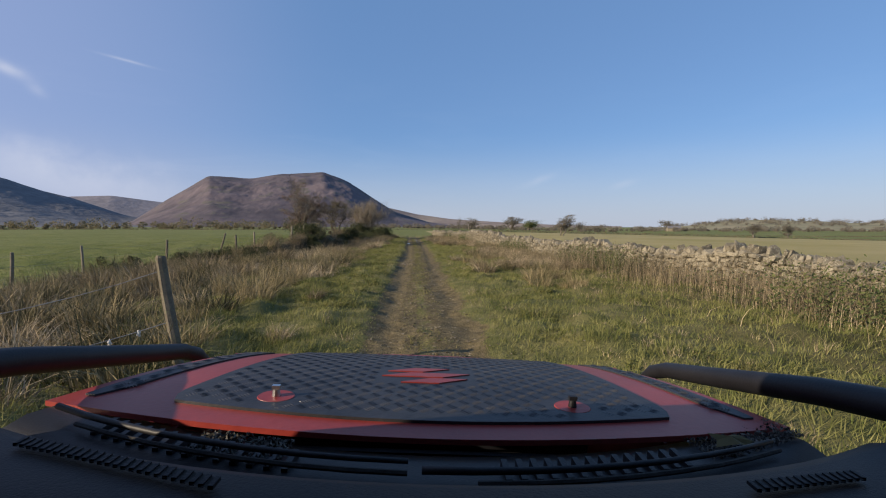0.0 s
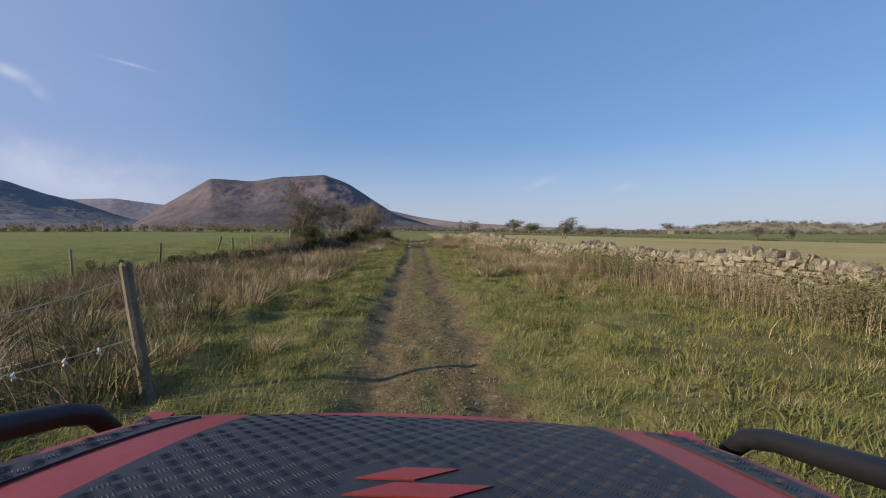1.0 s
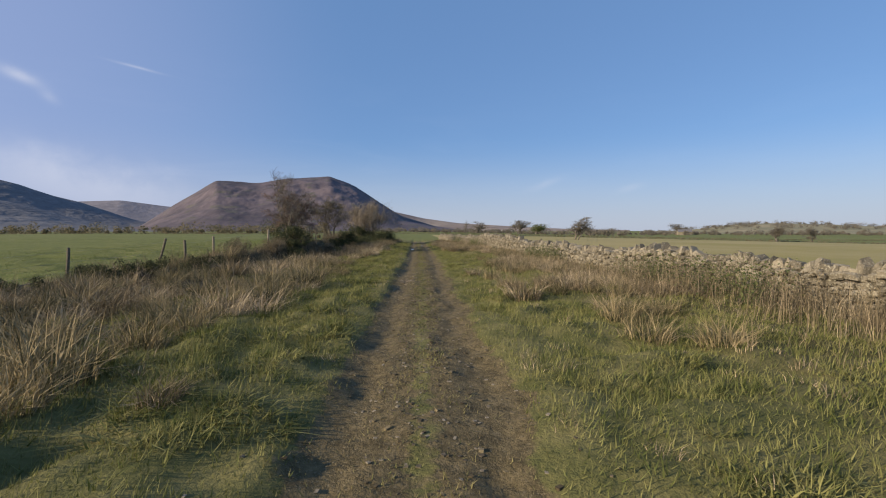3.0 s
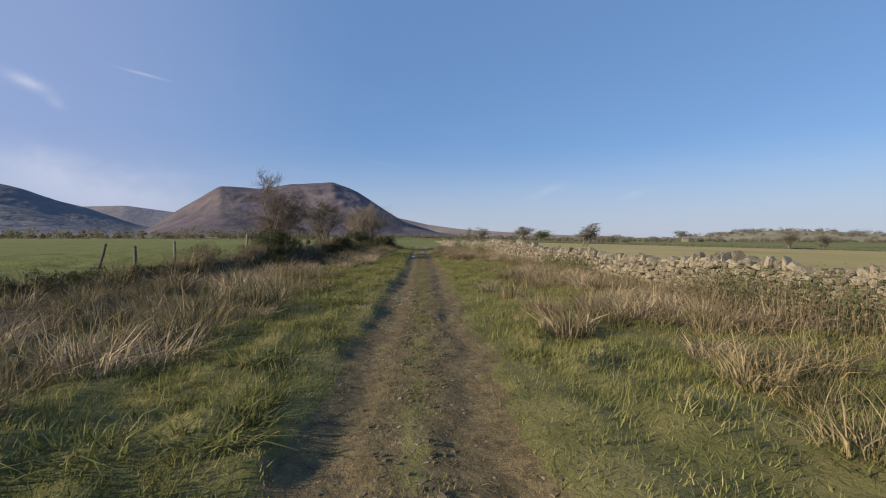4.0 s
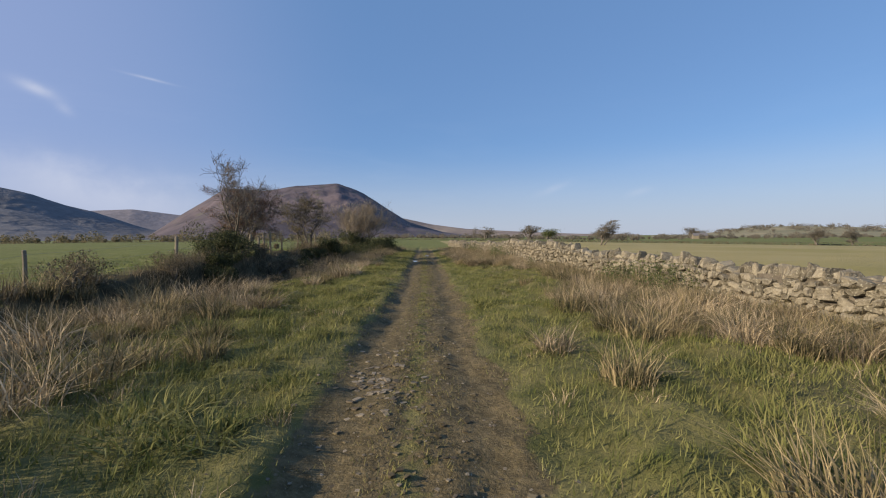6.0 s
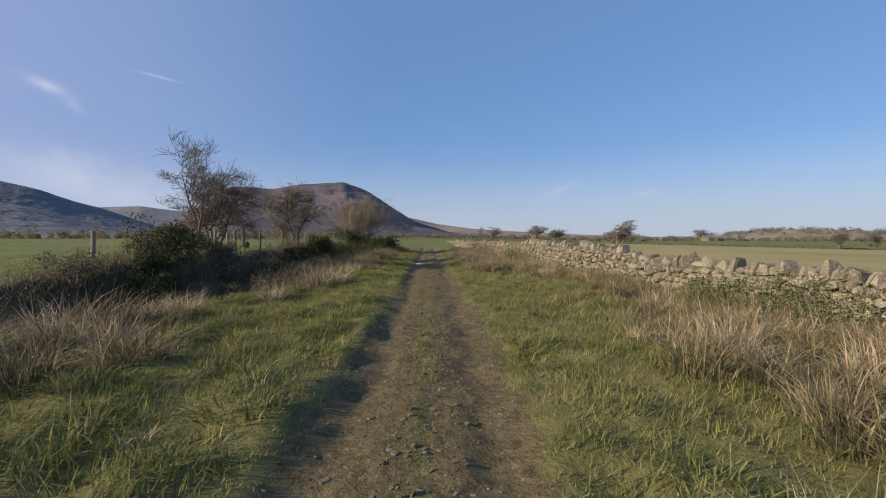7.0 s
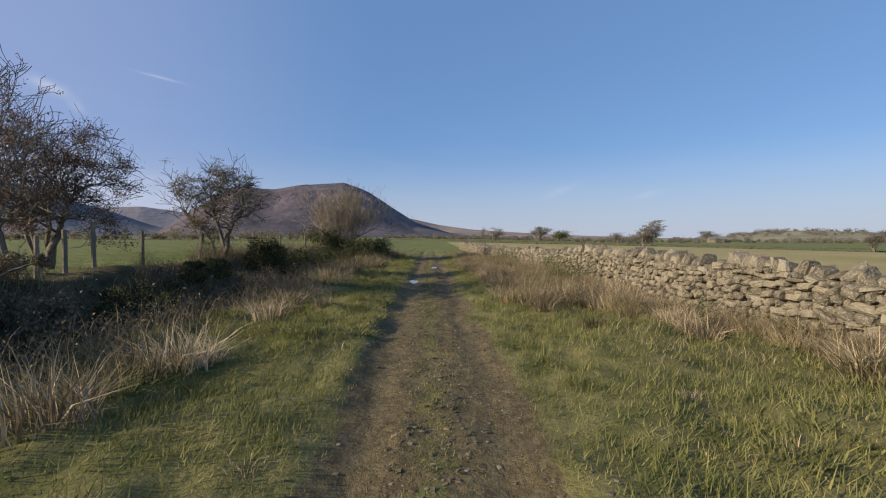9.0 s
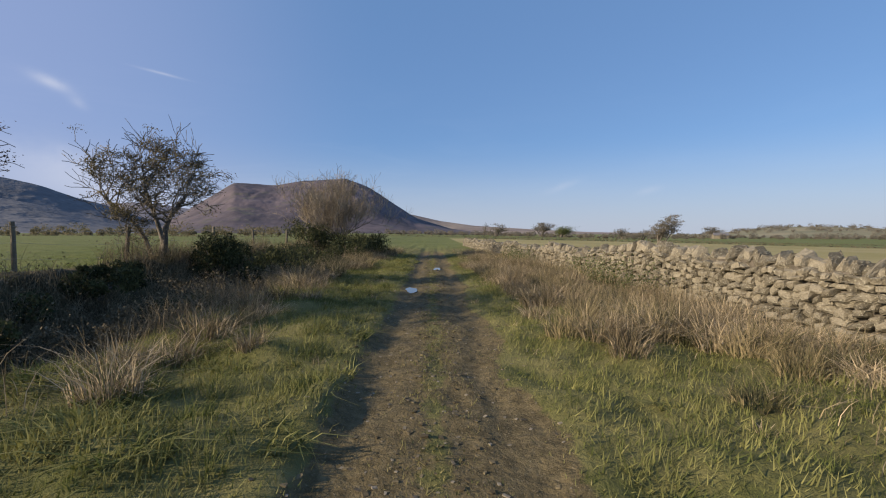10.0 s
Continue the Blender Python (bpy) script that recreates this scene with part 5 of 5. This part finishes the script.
far_hedge("far_trees_west", -62, -12, 190, 300, 4.6, "belt of hedge and small trees at the fell's foot", 230, 1, 0.34, 130, 0.1, M_HEDGE)
# far belts whose leaf colour is paled in place of haze
far_hedge("far_trees_north", -6, 30, 380, 620, 5.0, "distant hedgerow trees in autumn colours paled by painted haze", 420, 2, 0.5, 110, 0.1)
far_hedge("far_trees_east", 28, 62, 470, 700, 5.5, "distant hedgerow trees in autumn colours paled by painted haze", 330, 3, 0.55, 110, 0.1)
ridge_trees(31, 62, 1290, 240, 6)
hedge_line("field_hedge", [(52 + 3.2 * k, 132 - 1.1 * k + 3 * math.sin(k * 0.9)) for k in range(-14, 40)], 0.3, "low brown hedge far beyond the pale pasture")
hedge_line("field_hedge", [(-40 + 9 * k, 215 + 4 * math.sin(k * 0.7) - 1.2 * k) for k in range(0, 40)], 0.4, "low brown hedge far off across the pasture")
hedge_line("field_hedge", [(-170 + 6 * k, 150 + 5 * math.sin(k * 0.6) - 0.1 * k) for k in range(0, 27)], 0.45, "low brown hedge at the pasture's end")
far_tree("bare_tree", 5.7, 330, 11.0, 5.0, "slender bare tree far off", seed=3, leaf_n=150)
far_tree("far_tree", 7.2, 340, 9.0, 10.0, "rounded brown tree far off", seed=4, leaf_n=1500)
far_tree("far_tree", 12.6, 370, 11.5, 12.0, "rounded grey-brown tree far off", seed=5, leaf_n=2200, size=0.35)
far_tree("far_tree", 14.9, 350, 8.5, 11.0, "rounded dark green tree far off", leaf_mat=M_NETTLE, seed=6, leaf_n=2600, size=0.35)
far_tree("far_tree", 19.13, 86, 4.3, 3.3, "windswept dark tree in the pasture", seed=7, leaf_n=4500, size=0.075)
far_tree("far_tree", 21.4, 300, 6.5, 8.0, "small brown tree far off", seed=8, leaf_n=900)
far_tree("far_tree", 23.3, 310, 6.0, 8.0, "small brown tree far off", seed=9, leaf_n=900)
far_tree("far_tree", 30.8, 500, 12.5, 11.0, "tall brown tree beside the far barn", seed=10, leaf_n=1400, size=0.4)
far_tree("far_tree", 39.4, 149, 4.4, 3.2, "small brown tree by the field wall", seed=11, leaf_n=2600, size=0.12)
far_tree("far_tree", 42.2, 171, 4.8, 3.6, "small brown tree by the field wall", seed=12, leaf_n=2200, size=0.13)
barn(31.6, 495)
build_wall()

# ---- the car that set out from the start of the track ----
def build_car():
    cx, cy, cz = 0.257, -0.465, 1.413
    car = empty("off_road_car", cx, cy, 0, "red off-road car with black chequer plate on its bonnet", "car", turn=-2.5)
    lean = pose(0, 0, cz, 0, 2.6, 0) @ pose(0, 0, -cz)

    def add(name, me, parent=None, label="", m=None):
        o = part(name, me, parent or car, label)
        if parent is None:
            o.matrix_basis = (m if m is not None else lean)
        return o

    def box(x0, x1, y0, y1, z0, z1, bevel=0.0):
        bm = bmesh.new()
        bmesh.ops.create_cube(bm, size=1)
        bmesh.ops.transform(bm, verts=bm.verts, matrix=Matrix.Translation(((x0 + x1) / 2, (y0 + y1) / 2, (z0 + z1) / 2)) @ Matrix.Diagonal((x1 - x0, y1 - y0, z1 - z0, 1)))
        if bevel:
            bmesh.ops.bevel(bm, geom=bm.edges[:], offset=bevel, segments=2, affect="EDGES")
        return bm

    def mesh(name, bm, material):
        me = bpy.data.meshes.new(name)
        bm.to_mesh(me)
        bm.free()
        me.materials.append(material)
        return me

    def hood_z(x, y):
        """Height of the bonnet's skin: it falls and rounds off towards the grille and the wings."""
        u = np.clip((y - 0.66) / 0.83, 0, 1)
        return 1.056 - 0.035 * u - 0.072 * u ** 3 - 0.012 * (np.abs(x) / 0.7) ** 3

    def sheet(name, outline, lift, material, thick=0.02, nx=26, ny=22, bow=0.17):
        """A panel lying on the bonnet, between left and right edges that change along it."""
        ys = np.linspace(outline[0][0], outline[-1][0], ny)
        x0 = np.interp(ys, [o[0] for o in outline], [o[1] for o in outline])
        x1 = np.interp(ys, [o[0] for o in outline], [o[2] for o in outline])
        V = []
        for k in range(ny):
            xs = np.linspace(x0[k], x1[k], nx)
            u = np.clip((1.5 - ys[k]) / 0.83, 0, 1)
            yy = ys[k] + (bow * u - 0.1 * (1 - u)) * (xs / 0.7) ** 2
            V.append(np.stack([xs, yy, hood_z(xs, yy) + lift], -1))
        V = np.concatenate(V)
        n = len(V)
        W = V - np.array([0, 0, thick])
        i = np.arange(n).reshape(ny, nx)
        q = np.stack([i[:-1, :-1], i[:-1, 1:], i[1:, 1:], i[1:, :-1]], -1).reshape(-1, 4)
        rim = np.concatenate([i[0], i[1:, -1], i[-1, ::-1][1:], i[::-1, 0][1:-1]])
        r2 = np.roll(rim, -1)
        side = np.stack([rim, rim + n, r2 + n, r2], -1)
        return quick_mesh(name, np.concatenate([V, W]), np.concatenate([q, side]), material, False)

    bonnet = add("bonnet", sheet("bonnet", [(0.69, -0.755, 0.755), (1.0, -0.7, 0.7), (1.52, -0.6, 0.6)], 0, M_PAINT, 0.01, bow=0.13), label="red painted bonnet")
    plate = add("chequer_plate", sheet("chequer_plate", [(0.752, -0.495, 0.495), (0.8, -0.512, 0.512), (1.48, -0.405, 0.405)], 0.006, M_PLATE, 0.008), label="black chequer plate panel")
    for s in (-1, 1):
        o = [(0.76, *sorted((s * 0.675, s * 0.7))), (0.86, *sorted((s * 0.635, s * 0.69))), (1.48, *sorted((s * 0.515, s * 0.58)))]
        add("side_plate", sheet("side_plate", o, 0.004, M_PLATE, 0.005, 8, bow=0.13), label="black chequer plate strip")
    # raised lozenges of the chequer plate, in alternating fives
    rng = np.random.default_rng(4)
    tv, tf = [], []
    bar = np.array([(-1, 0, 0), (0, -1, 0), (1, 0, 0), (0, 1, 0), (0, 0, 1)], float)
    bf = np.array([(0, 1, 4), (1, 2, 4), (2, 3, 4), (3, 0, 4)])
    off = 0
    for iy in range(28):
        for ix in range(-25, 26):
            x, y = ix * 0.0265, 0.8 + iy * 0.0265
            main = abs(x) < np.interp(y, [0.8, 1.5], [0.49, 0.39]) and y > 0.775 + 0.15 * (x / 0.7) ** 2
            strip = np.interp(y, [0.9, 1.48], [0.635, 0.53]) < abs(x) < np.interp(y, [0.9, 1.48], [0.675, 0.57]) and y > 0.9
            if not (main or strip) or y > 1.485 - 0.1 * (x / 0.7) ** 2 or (abs(abs(x) - 0.305) < 0.055 and abs(y - 0.85) < 0.04) or (abs(x) < 0.12 and abs(y - 1.05) < 0.085):
                continue
            ang = 0.785 if (ix + iy) % 2 else -0.785
            ca, sa = math.cos(ang), math.sin(ang)
            for j in (-1.5, -0.5, 0.5, 1.5):
                p = bar * np.array([0.0122, 0.0017, 0.0014]) + np.array([0, j * 0.006, 0])
                q = np.stack([p[:, 0] * ca - p[:, 1] * sa + x, p[:, 0] * sa + p[:, 1] * ca + y, p[:, 2]], -1)
                q[:, 2] += hood_z(q[:, 0], q[:, 1]) + 0.0058
                tv.append(q), tf.append(bf + off)
                off += 5
    tread = part("tread", quick_mesh("tread", np.concatenate(tv), np.concatenate(tf), M_TREAD), plate)
    tread["kind"] = "stuff"
    # red lozenge badge cut through the plate, as plain slanting bars
    for k, (bx, by, w, l) in enumerate([(-0.02, 0.052, 0.12, 0.042), (0.0, 0.0, 0.18, 0.04), (0.02, -0.052, 0.12, 0.042)]):
        V = [(-w / 2 - 0.02, -l / 2), (w / 2 - 0.05, -l / 2), (w / 2 + 0.02, l / 2), (-w / 2 + 0.05, l / 2)]
        P = np.array([(x + bx, y + by + 1.05, 0) for x, y in V] * 2)
        P[:, 2] = hood_z(P[:, 0], P[:, 1]) + np.array([0.0085] * 4 + [0.004] * 4)
        add("badge_bar", quick_mesh("badge_bar", P, np.array([(0, 1, 2, 3), (0, 4, 5, 1), (1, 5, 6, 2), (2, 6, 7, 3), (3, 7, 4, 0)]), M_PAINT), label="red painted badge shape")
    for s in (-1, 1):
        bm = bmesh.new()
        bmesh.ops.create_cone(bm, cap_ends=True, segments=28, radius1=0.038, radius2=0.036, depth=0.003)
        bmesh.ops.transform(bm, verts=bm.verts, matrix=Matrix.Translation((s * 0.305, 0.85, float(hood_z(s * 0.305, 0.85)) + 0.0065)) @ Matrix.Diagonal((1, 0.85, 1, 1)))
        disc = add("lock_plate", mesh("lock_plate", bm, M_PAINT), label="round red bonnet lock plate")
        bm = bmesh.new()
        bmesh.ops.create_cone(bm, cap_ends=True, segments=12, radius1=0.009, radius2=0.007, depth=0.016)
        bmesh.ops.transform(bm, verts=bm.verts, matrix=Matrix.Translation((s * 0.305, 0.85, float(hood_z(s * 0.305, 0.85)) + 0.014)))
        bmesh.ops.create_cube(bm, size=1, matrix=Matrix.Translation((s * 0.305, 0.85, float(hood_z(s * 0.305, 0.85)) + 0.026)) @ Matrix.Diagonal((0.016, 0.009, 0.008, 1)))
        part("bonnet_pin", mesh("bonnet_pin", bm, M_METAL if s < 0 else M_PLASTIC), disc, "small bonnet pin")
        # tubular bar along the wing
        pts = [(s * 0.83, 0.3, 1.2), (s * 0.83, 0.6, 1.155), (s * 0.825, 0.85, 1.105), (s * 0.82, 1.2, 1.015), (s * 0.82, 1.42, 0.96), (s * 0.81, 1.49, 0.93), (s * 0.785, 1.525, 0.875)]
        add("wing_bar", quick_mesh("wing_bar", *tube(pts, [0.03, 0.03, 0.029, 0.027, 0.026, 0.025, 0.022], 14), M_PLASTIC, True), label="black tubular bar along the wing")
        add("wing", mesh("wing", box(*sorted((s * 0.6, s * 0.715)), 0.62, 1.55, 0.55, 0.93, 0.03), M_PAINT), label="red painted front wing")
        add("wheel_arch", mesh("wheel_arch", box(*sorted((s * 0.70, s * 0.79)), 0.62, 1.5, 0.72, 0.78, 0.02), M_PLASTIC), label="black plastic wheel arch")
        add("door", mesh("door", box(*sorted((s * 0.69, s * 0.72)), -0.5, 0.58, 0.5, 1.08, 0.012), M_PAINT), label="red painted door")
        add("side_panel", mesh("side_panel", box(*sorted((s * 0.69, s * 0.72)), -1.7, -0.51, 0.5, 1.08, 0.012), M_PAINT))
        for (ya, za, yb, zb) in ((0.53, 1.07, 0.34, 1.66), (-0.5, 1.07, -0.5, 1.66), (-1.68, 1.07, -1.62, 1.66)):
            add("pillar", quick_mesh("pillar", *tube([(s * 0.69, ya, za), (s * 0.66, (ya + yb) / 2, (za + zb) / 2), (s * 0.63, yb, zb)], [0.032] * 3, 8), M_PAINT, True))
        # opaque panes in the side windows, out of view, added to shade the bonnet
        for y0, y1 in ((-0.47, 0.34), (-1.66, -0.53)):
            V = np.array([(s * 0.7, y0, 1.07), (s * 0.7, y1 + 0.17 * (y1 > 0), 1.07), (s * 0.64, y1, 1.66), (s * 0.64, y0, 1.66)])
            V = np.concatenate([V, V - np.array([s * 0.006, 0, 0])])
            add("shade_pane", quick_mesh("shade_pane", V, np.array([(0, 1, 2, 3), (7, 6, 5, 4), (0, 4, 5, 1), (1, 5, 6, 2), (2, 6, 7, 3), (3, 7, 4, 0)]), M_PLASTIC), label="unseen opaque black pane in the side window, added to shade the bonnet")
        add("mirror", mesh("mirror", box(*sorted((s * 0.78, s * 0.93)), 0.36, 0.44, 1.1, 1.27, 0.03), M_PLASTIC), label="black door mirror")
    add("grille", mesh("grille", box(-0.6, 0.6, 1.5, 1.56, 0.6, 0.9, 0.02), M_PLASTIC), label="black front grille")
    add("bumper", mesh("bumper", box(-0.74, 0.74, 1.55, 1.68, 0.42, 0.6, 0.03), M_PLASTIC), label="black front bumper")
    add("floor_pan", mesh("floor_pan", box(-0.68, 0.68, -1.7, 1.5, 0.42, 0.52, 0.02), M_PLASTIC))
    add("tailgate", mesh("tailgate", box(-0.68, 0.68, -1.74, -1.7, 0.5, 1.08, 0.01), M_PAINT), label="red painted tailgate")
    add("roof", mesh("roof", box(-0.67, 0.67, -1.7, 0.37, 1.655, 1.715, 0.028), M_PAINT), label="red painted roof")
    add("rear_window_panel", mesh("rear_window_panel", box(-0.64, 0.64, -1.69, -1.66, 1.1, 1.64, 0.01), M_PLASTIC))
    for s in (-1, 1):
        add("seat", mesh("seat", box(*sorted((s * 0.12, s * 0.58)), -0.75, -0.62, 0.6, 1.25, 0.05), M_PLASTIC), label="black seat back")
    # scuttle with slats, wipers and the dashboard
    def bowed(name, sections, material, bow, half=0.73, n=23, drop=0.02):
        """A moulding that runs across the car and bows forward at its ends: sections of (y, z)."""
        xs = np.linspace(-half, half, n)
        V = np.array([[(x, y + bow * (x / 0.7) ** 2, z - drop * (x / 0.7) ** 2) for x in xs] for y, z in sections])
        i = np.arange(len(sections) * n).reshape(len(sections), n)
        q = np.stack([i[:-1, :-1], i[:-1, 1:], i[1:, 1:], i[1:, :-1]], -1).reshape(-1, 4)
        return quick_mesh(name, V.reshape(-1, 3), q, material, True)

    BOW = 0.2
    cowl = add("scuttle", bowed("scuttle", [(0.47, 1.0), (0.50, 1.052), (0.55, 1.058), (0.63, 1.046), (0.68, 1.03), (0.69, 1.0)], M_PLASTIC, BOW), label="black plastic scuttle panel")
    for x0, x1 in ((-0.55, -0.2), (0.12, 0.42)):
        for k in range(14):
            x = x0 + (x1 - x0) * k / 13
            yo = BOW * (x / 0.7) ** 2
            part("vent_slat", mesh("vent_slat", box(x, x + 0.009, 0.56 + yo, 0.615 + yo, 1.035, 1.062 - 0.02 * (x / 0.7) ** 2), M_PLASTIC), cowl)
    for pts in ([(x, 0.585 + BOW * (x / 0.7) ** 2 - 0.01, 1.078 - 0.02 * (x / 0.7) ** 2) for x in np.linspace(-0.66, -0.02, 9)], [(x, 0.56 + BOW * (x / 0.7) ** 2, 1.074 - 0.02 * (x / 0.7) ** 2) for x in np.linspace(0.0, 0.62, 9)]):
        arm = add("wiper", quick_mesh("wiper", *tube(pts, np.linspace(0.006, 0.004, 9), 8), M_PLASTIC, True), label="black wiper arm")
        part("blade", quick_mesh("blade", *tube([(p[0], p[1] - 0.02, p[2] - 0.006) for p in pts[1:]], [0.004] * 8, 6), M_RUBBER), arm)
    add("screen_frit", bowed("screen_frit", [(0.455, 1.03), (0.455, 1.085), (0.475, 1.07), (0.485, 1.02)], M_RUBBER, BOW, drop=0.035), label="black lower edge of the windscreen")
    dash = add("dashboard", bowed("dashboard", [(-0.08, 0.93), (-0.06, 1.13), (0.1, 1.153), (0.3, 1.158), (0.40, 1.148), (0.435, 1.13), (0.45, 1.08)], M_DASH, BOW, drop=0.035), label="dark grey moulded dashboard")
    # demister grilles: a black channel each, crossed by slanting ribs
    for pts in (np.linspace((-0.47, 0.478), (-0.2, 0.385), 26), np.linspace((0.36, 0.42), (0.52, 0.465), 15)):
        zs = [float(np.interp(y - BOW * (x / 0.7) ** 2, [0.1, 0.3, 0.4, 0.435], [1.153, 1.158, 1.148, 1.13])) - 0.035 * (x / 0.7) ** 2 + 0.001 for x, y in pts]
        n = len(pts)
        V = np.array([(x, y - 0.009, z) for (x, y), z in zip(pts, zs)] + [(x, y + 0.009, z) for (x, y), z in zip(pts, zs)])
        channel = part("demister_channel", quick_mesh("demister_channel", V + np.array([0, 0, 0.002]), np.array([(k, k + 1, n + k + 1, n + k) for k in range(n - 1)]), M_RUBBER), dash, "black demister grille")
        channel.matrix_basis = Matrix.Translation((0, 0, 0.004))
        for (x, y), z in zip(pts, zs):
            part("rib", mesh("rib", box(x - 0.0025, x + 0.0025, y - 0.008, y + 0.008, z, z + 0.004), M_DASH), channel)
    # wet leaf litter washed down against the scuttle, one fallen leaf
    rng = np.random.default_rng(41)
    litter = mat("leaf_litter", (0.02, 0.02, 0.018), (0.16, 0.15, 0.13), scale=40, fine=150, island=0.8, bump=0)
    for x0, x1, cnt in ((-0.37, -0.21, 900), (0.48, 0.74, 1400)):
        x = rng.uniform(x0, x1, cnt)
        u = rng.random(cnt)
        y = 0.56 + 0.1 * u + BOW * (x / 0.7) ** 2
        z = 1.062 - 0.02 * (x / 0.7) ** 2 - 0.012 * u + rng.uniform(0, 0.003, cnt)
        add("leaf_litter", quick_mesh("leaf_litter", *leaf_quads(np.stack([x, y, z], -1), 0.0038), litter), label="wet grey leaf litter on the scuttle")["kind"] = "stuff"
    a = np.linspace(0, 2 * np.pi, 13)[:-1]
    r = 0.03 * (1 + 0.25 * np.cos(5 * a))
    V = np.concatenate([[(0.545, 0.715, 1.066)], np.stack([0.545 + 1.1 * r * np.cos(a), 0.715 + 0.8 * r * np.sin(a), 1.058 + 0.006 * np.sin(3 * a)], -1)])
    add("fallen_leaf", quick_mesh("fallen_leaf", V, np.array([(0, 1 + k, 1 + (k + 1) % 12) for k in range(12)]), M_OLIVE), label="fallen yellow-brown leaf")
    # wheels stand on the ground
    for s in (-1, 1):
        for y in (1.08, -1.15):
            zc = 0.33 + float(ground_z(cx + s * 0.68, cy + y))
            wheel = part("wheel", None, car)
            wheel.matrix_basis = pose(s * 0.68, y, zc, 0, 90, 0)
            a = np.linspace(0, 2 * np.pi, 33)[:-1]
            prof = [(0.2, -0.09), (0.3, -0.1), (0.325, -0.07), (0.335, 0), (0.325, 0.07), (0.3, 0.1), (0.2, 0.09)]
            V = np.concatenate([np.stack([r * np.cos(a), r * np.sin(a), np.full(32, h)], -1) for r, h in prof])
            i, j = np.arange(6)[:, None] * 32, np.arange(32)[None]
            q = np.stack([i + j, i + (j + 1) % 32, i + 32 + (j + 1) % 32, i + 32 + j], -1).reshape(-1, 4)
            part("tyre", quick_mesh("tyre", V, q, M_RUBBER, True), wheel, "black tyre")
            bm = bmesh.new()
            bmesh.ops.create_cone(bm, cap_ends=True, segments=24, radius1=0.2, radius2=0.2, depth=0.12)
            part("rim", mesh("rim", bm, M_PLASTIC), wheel, "dark wheel rim")


build_car()
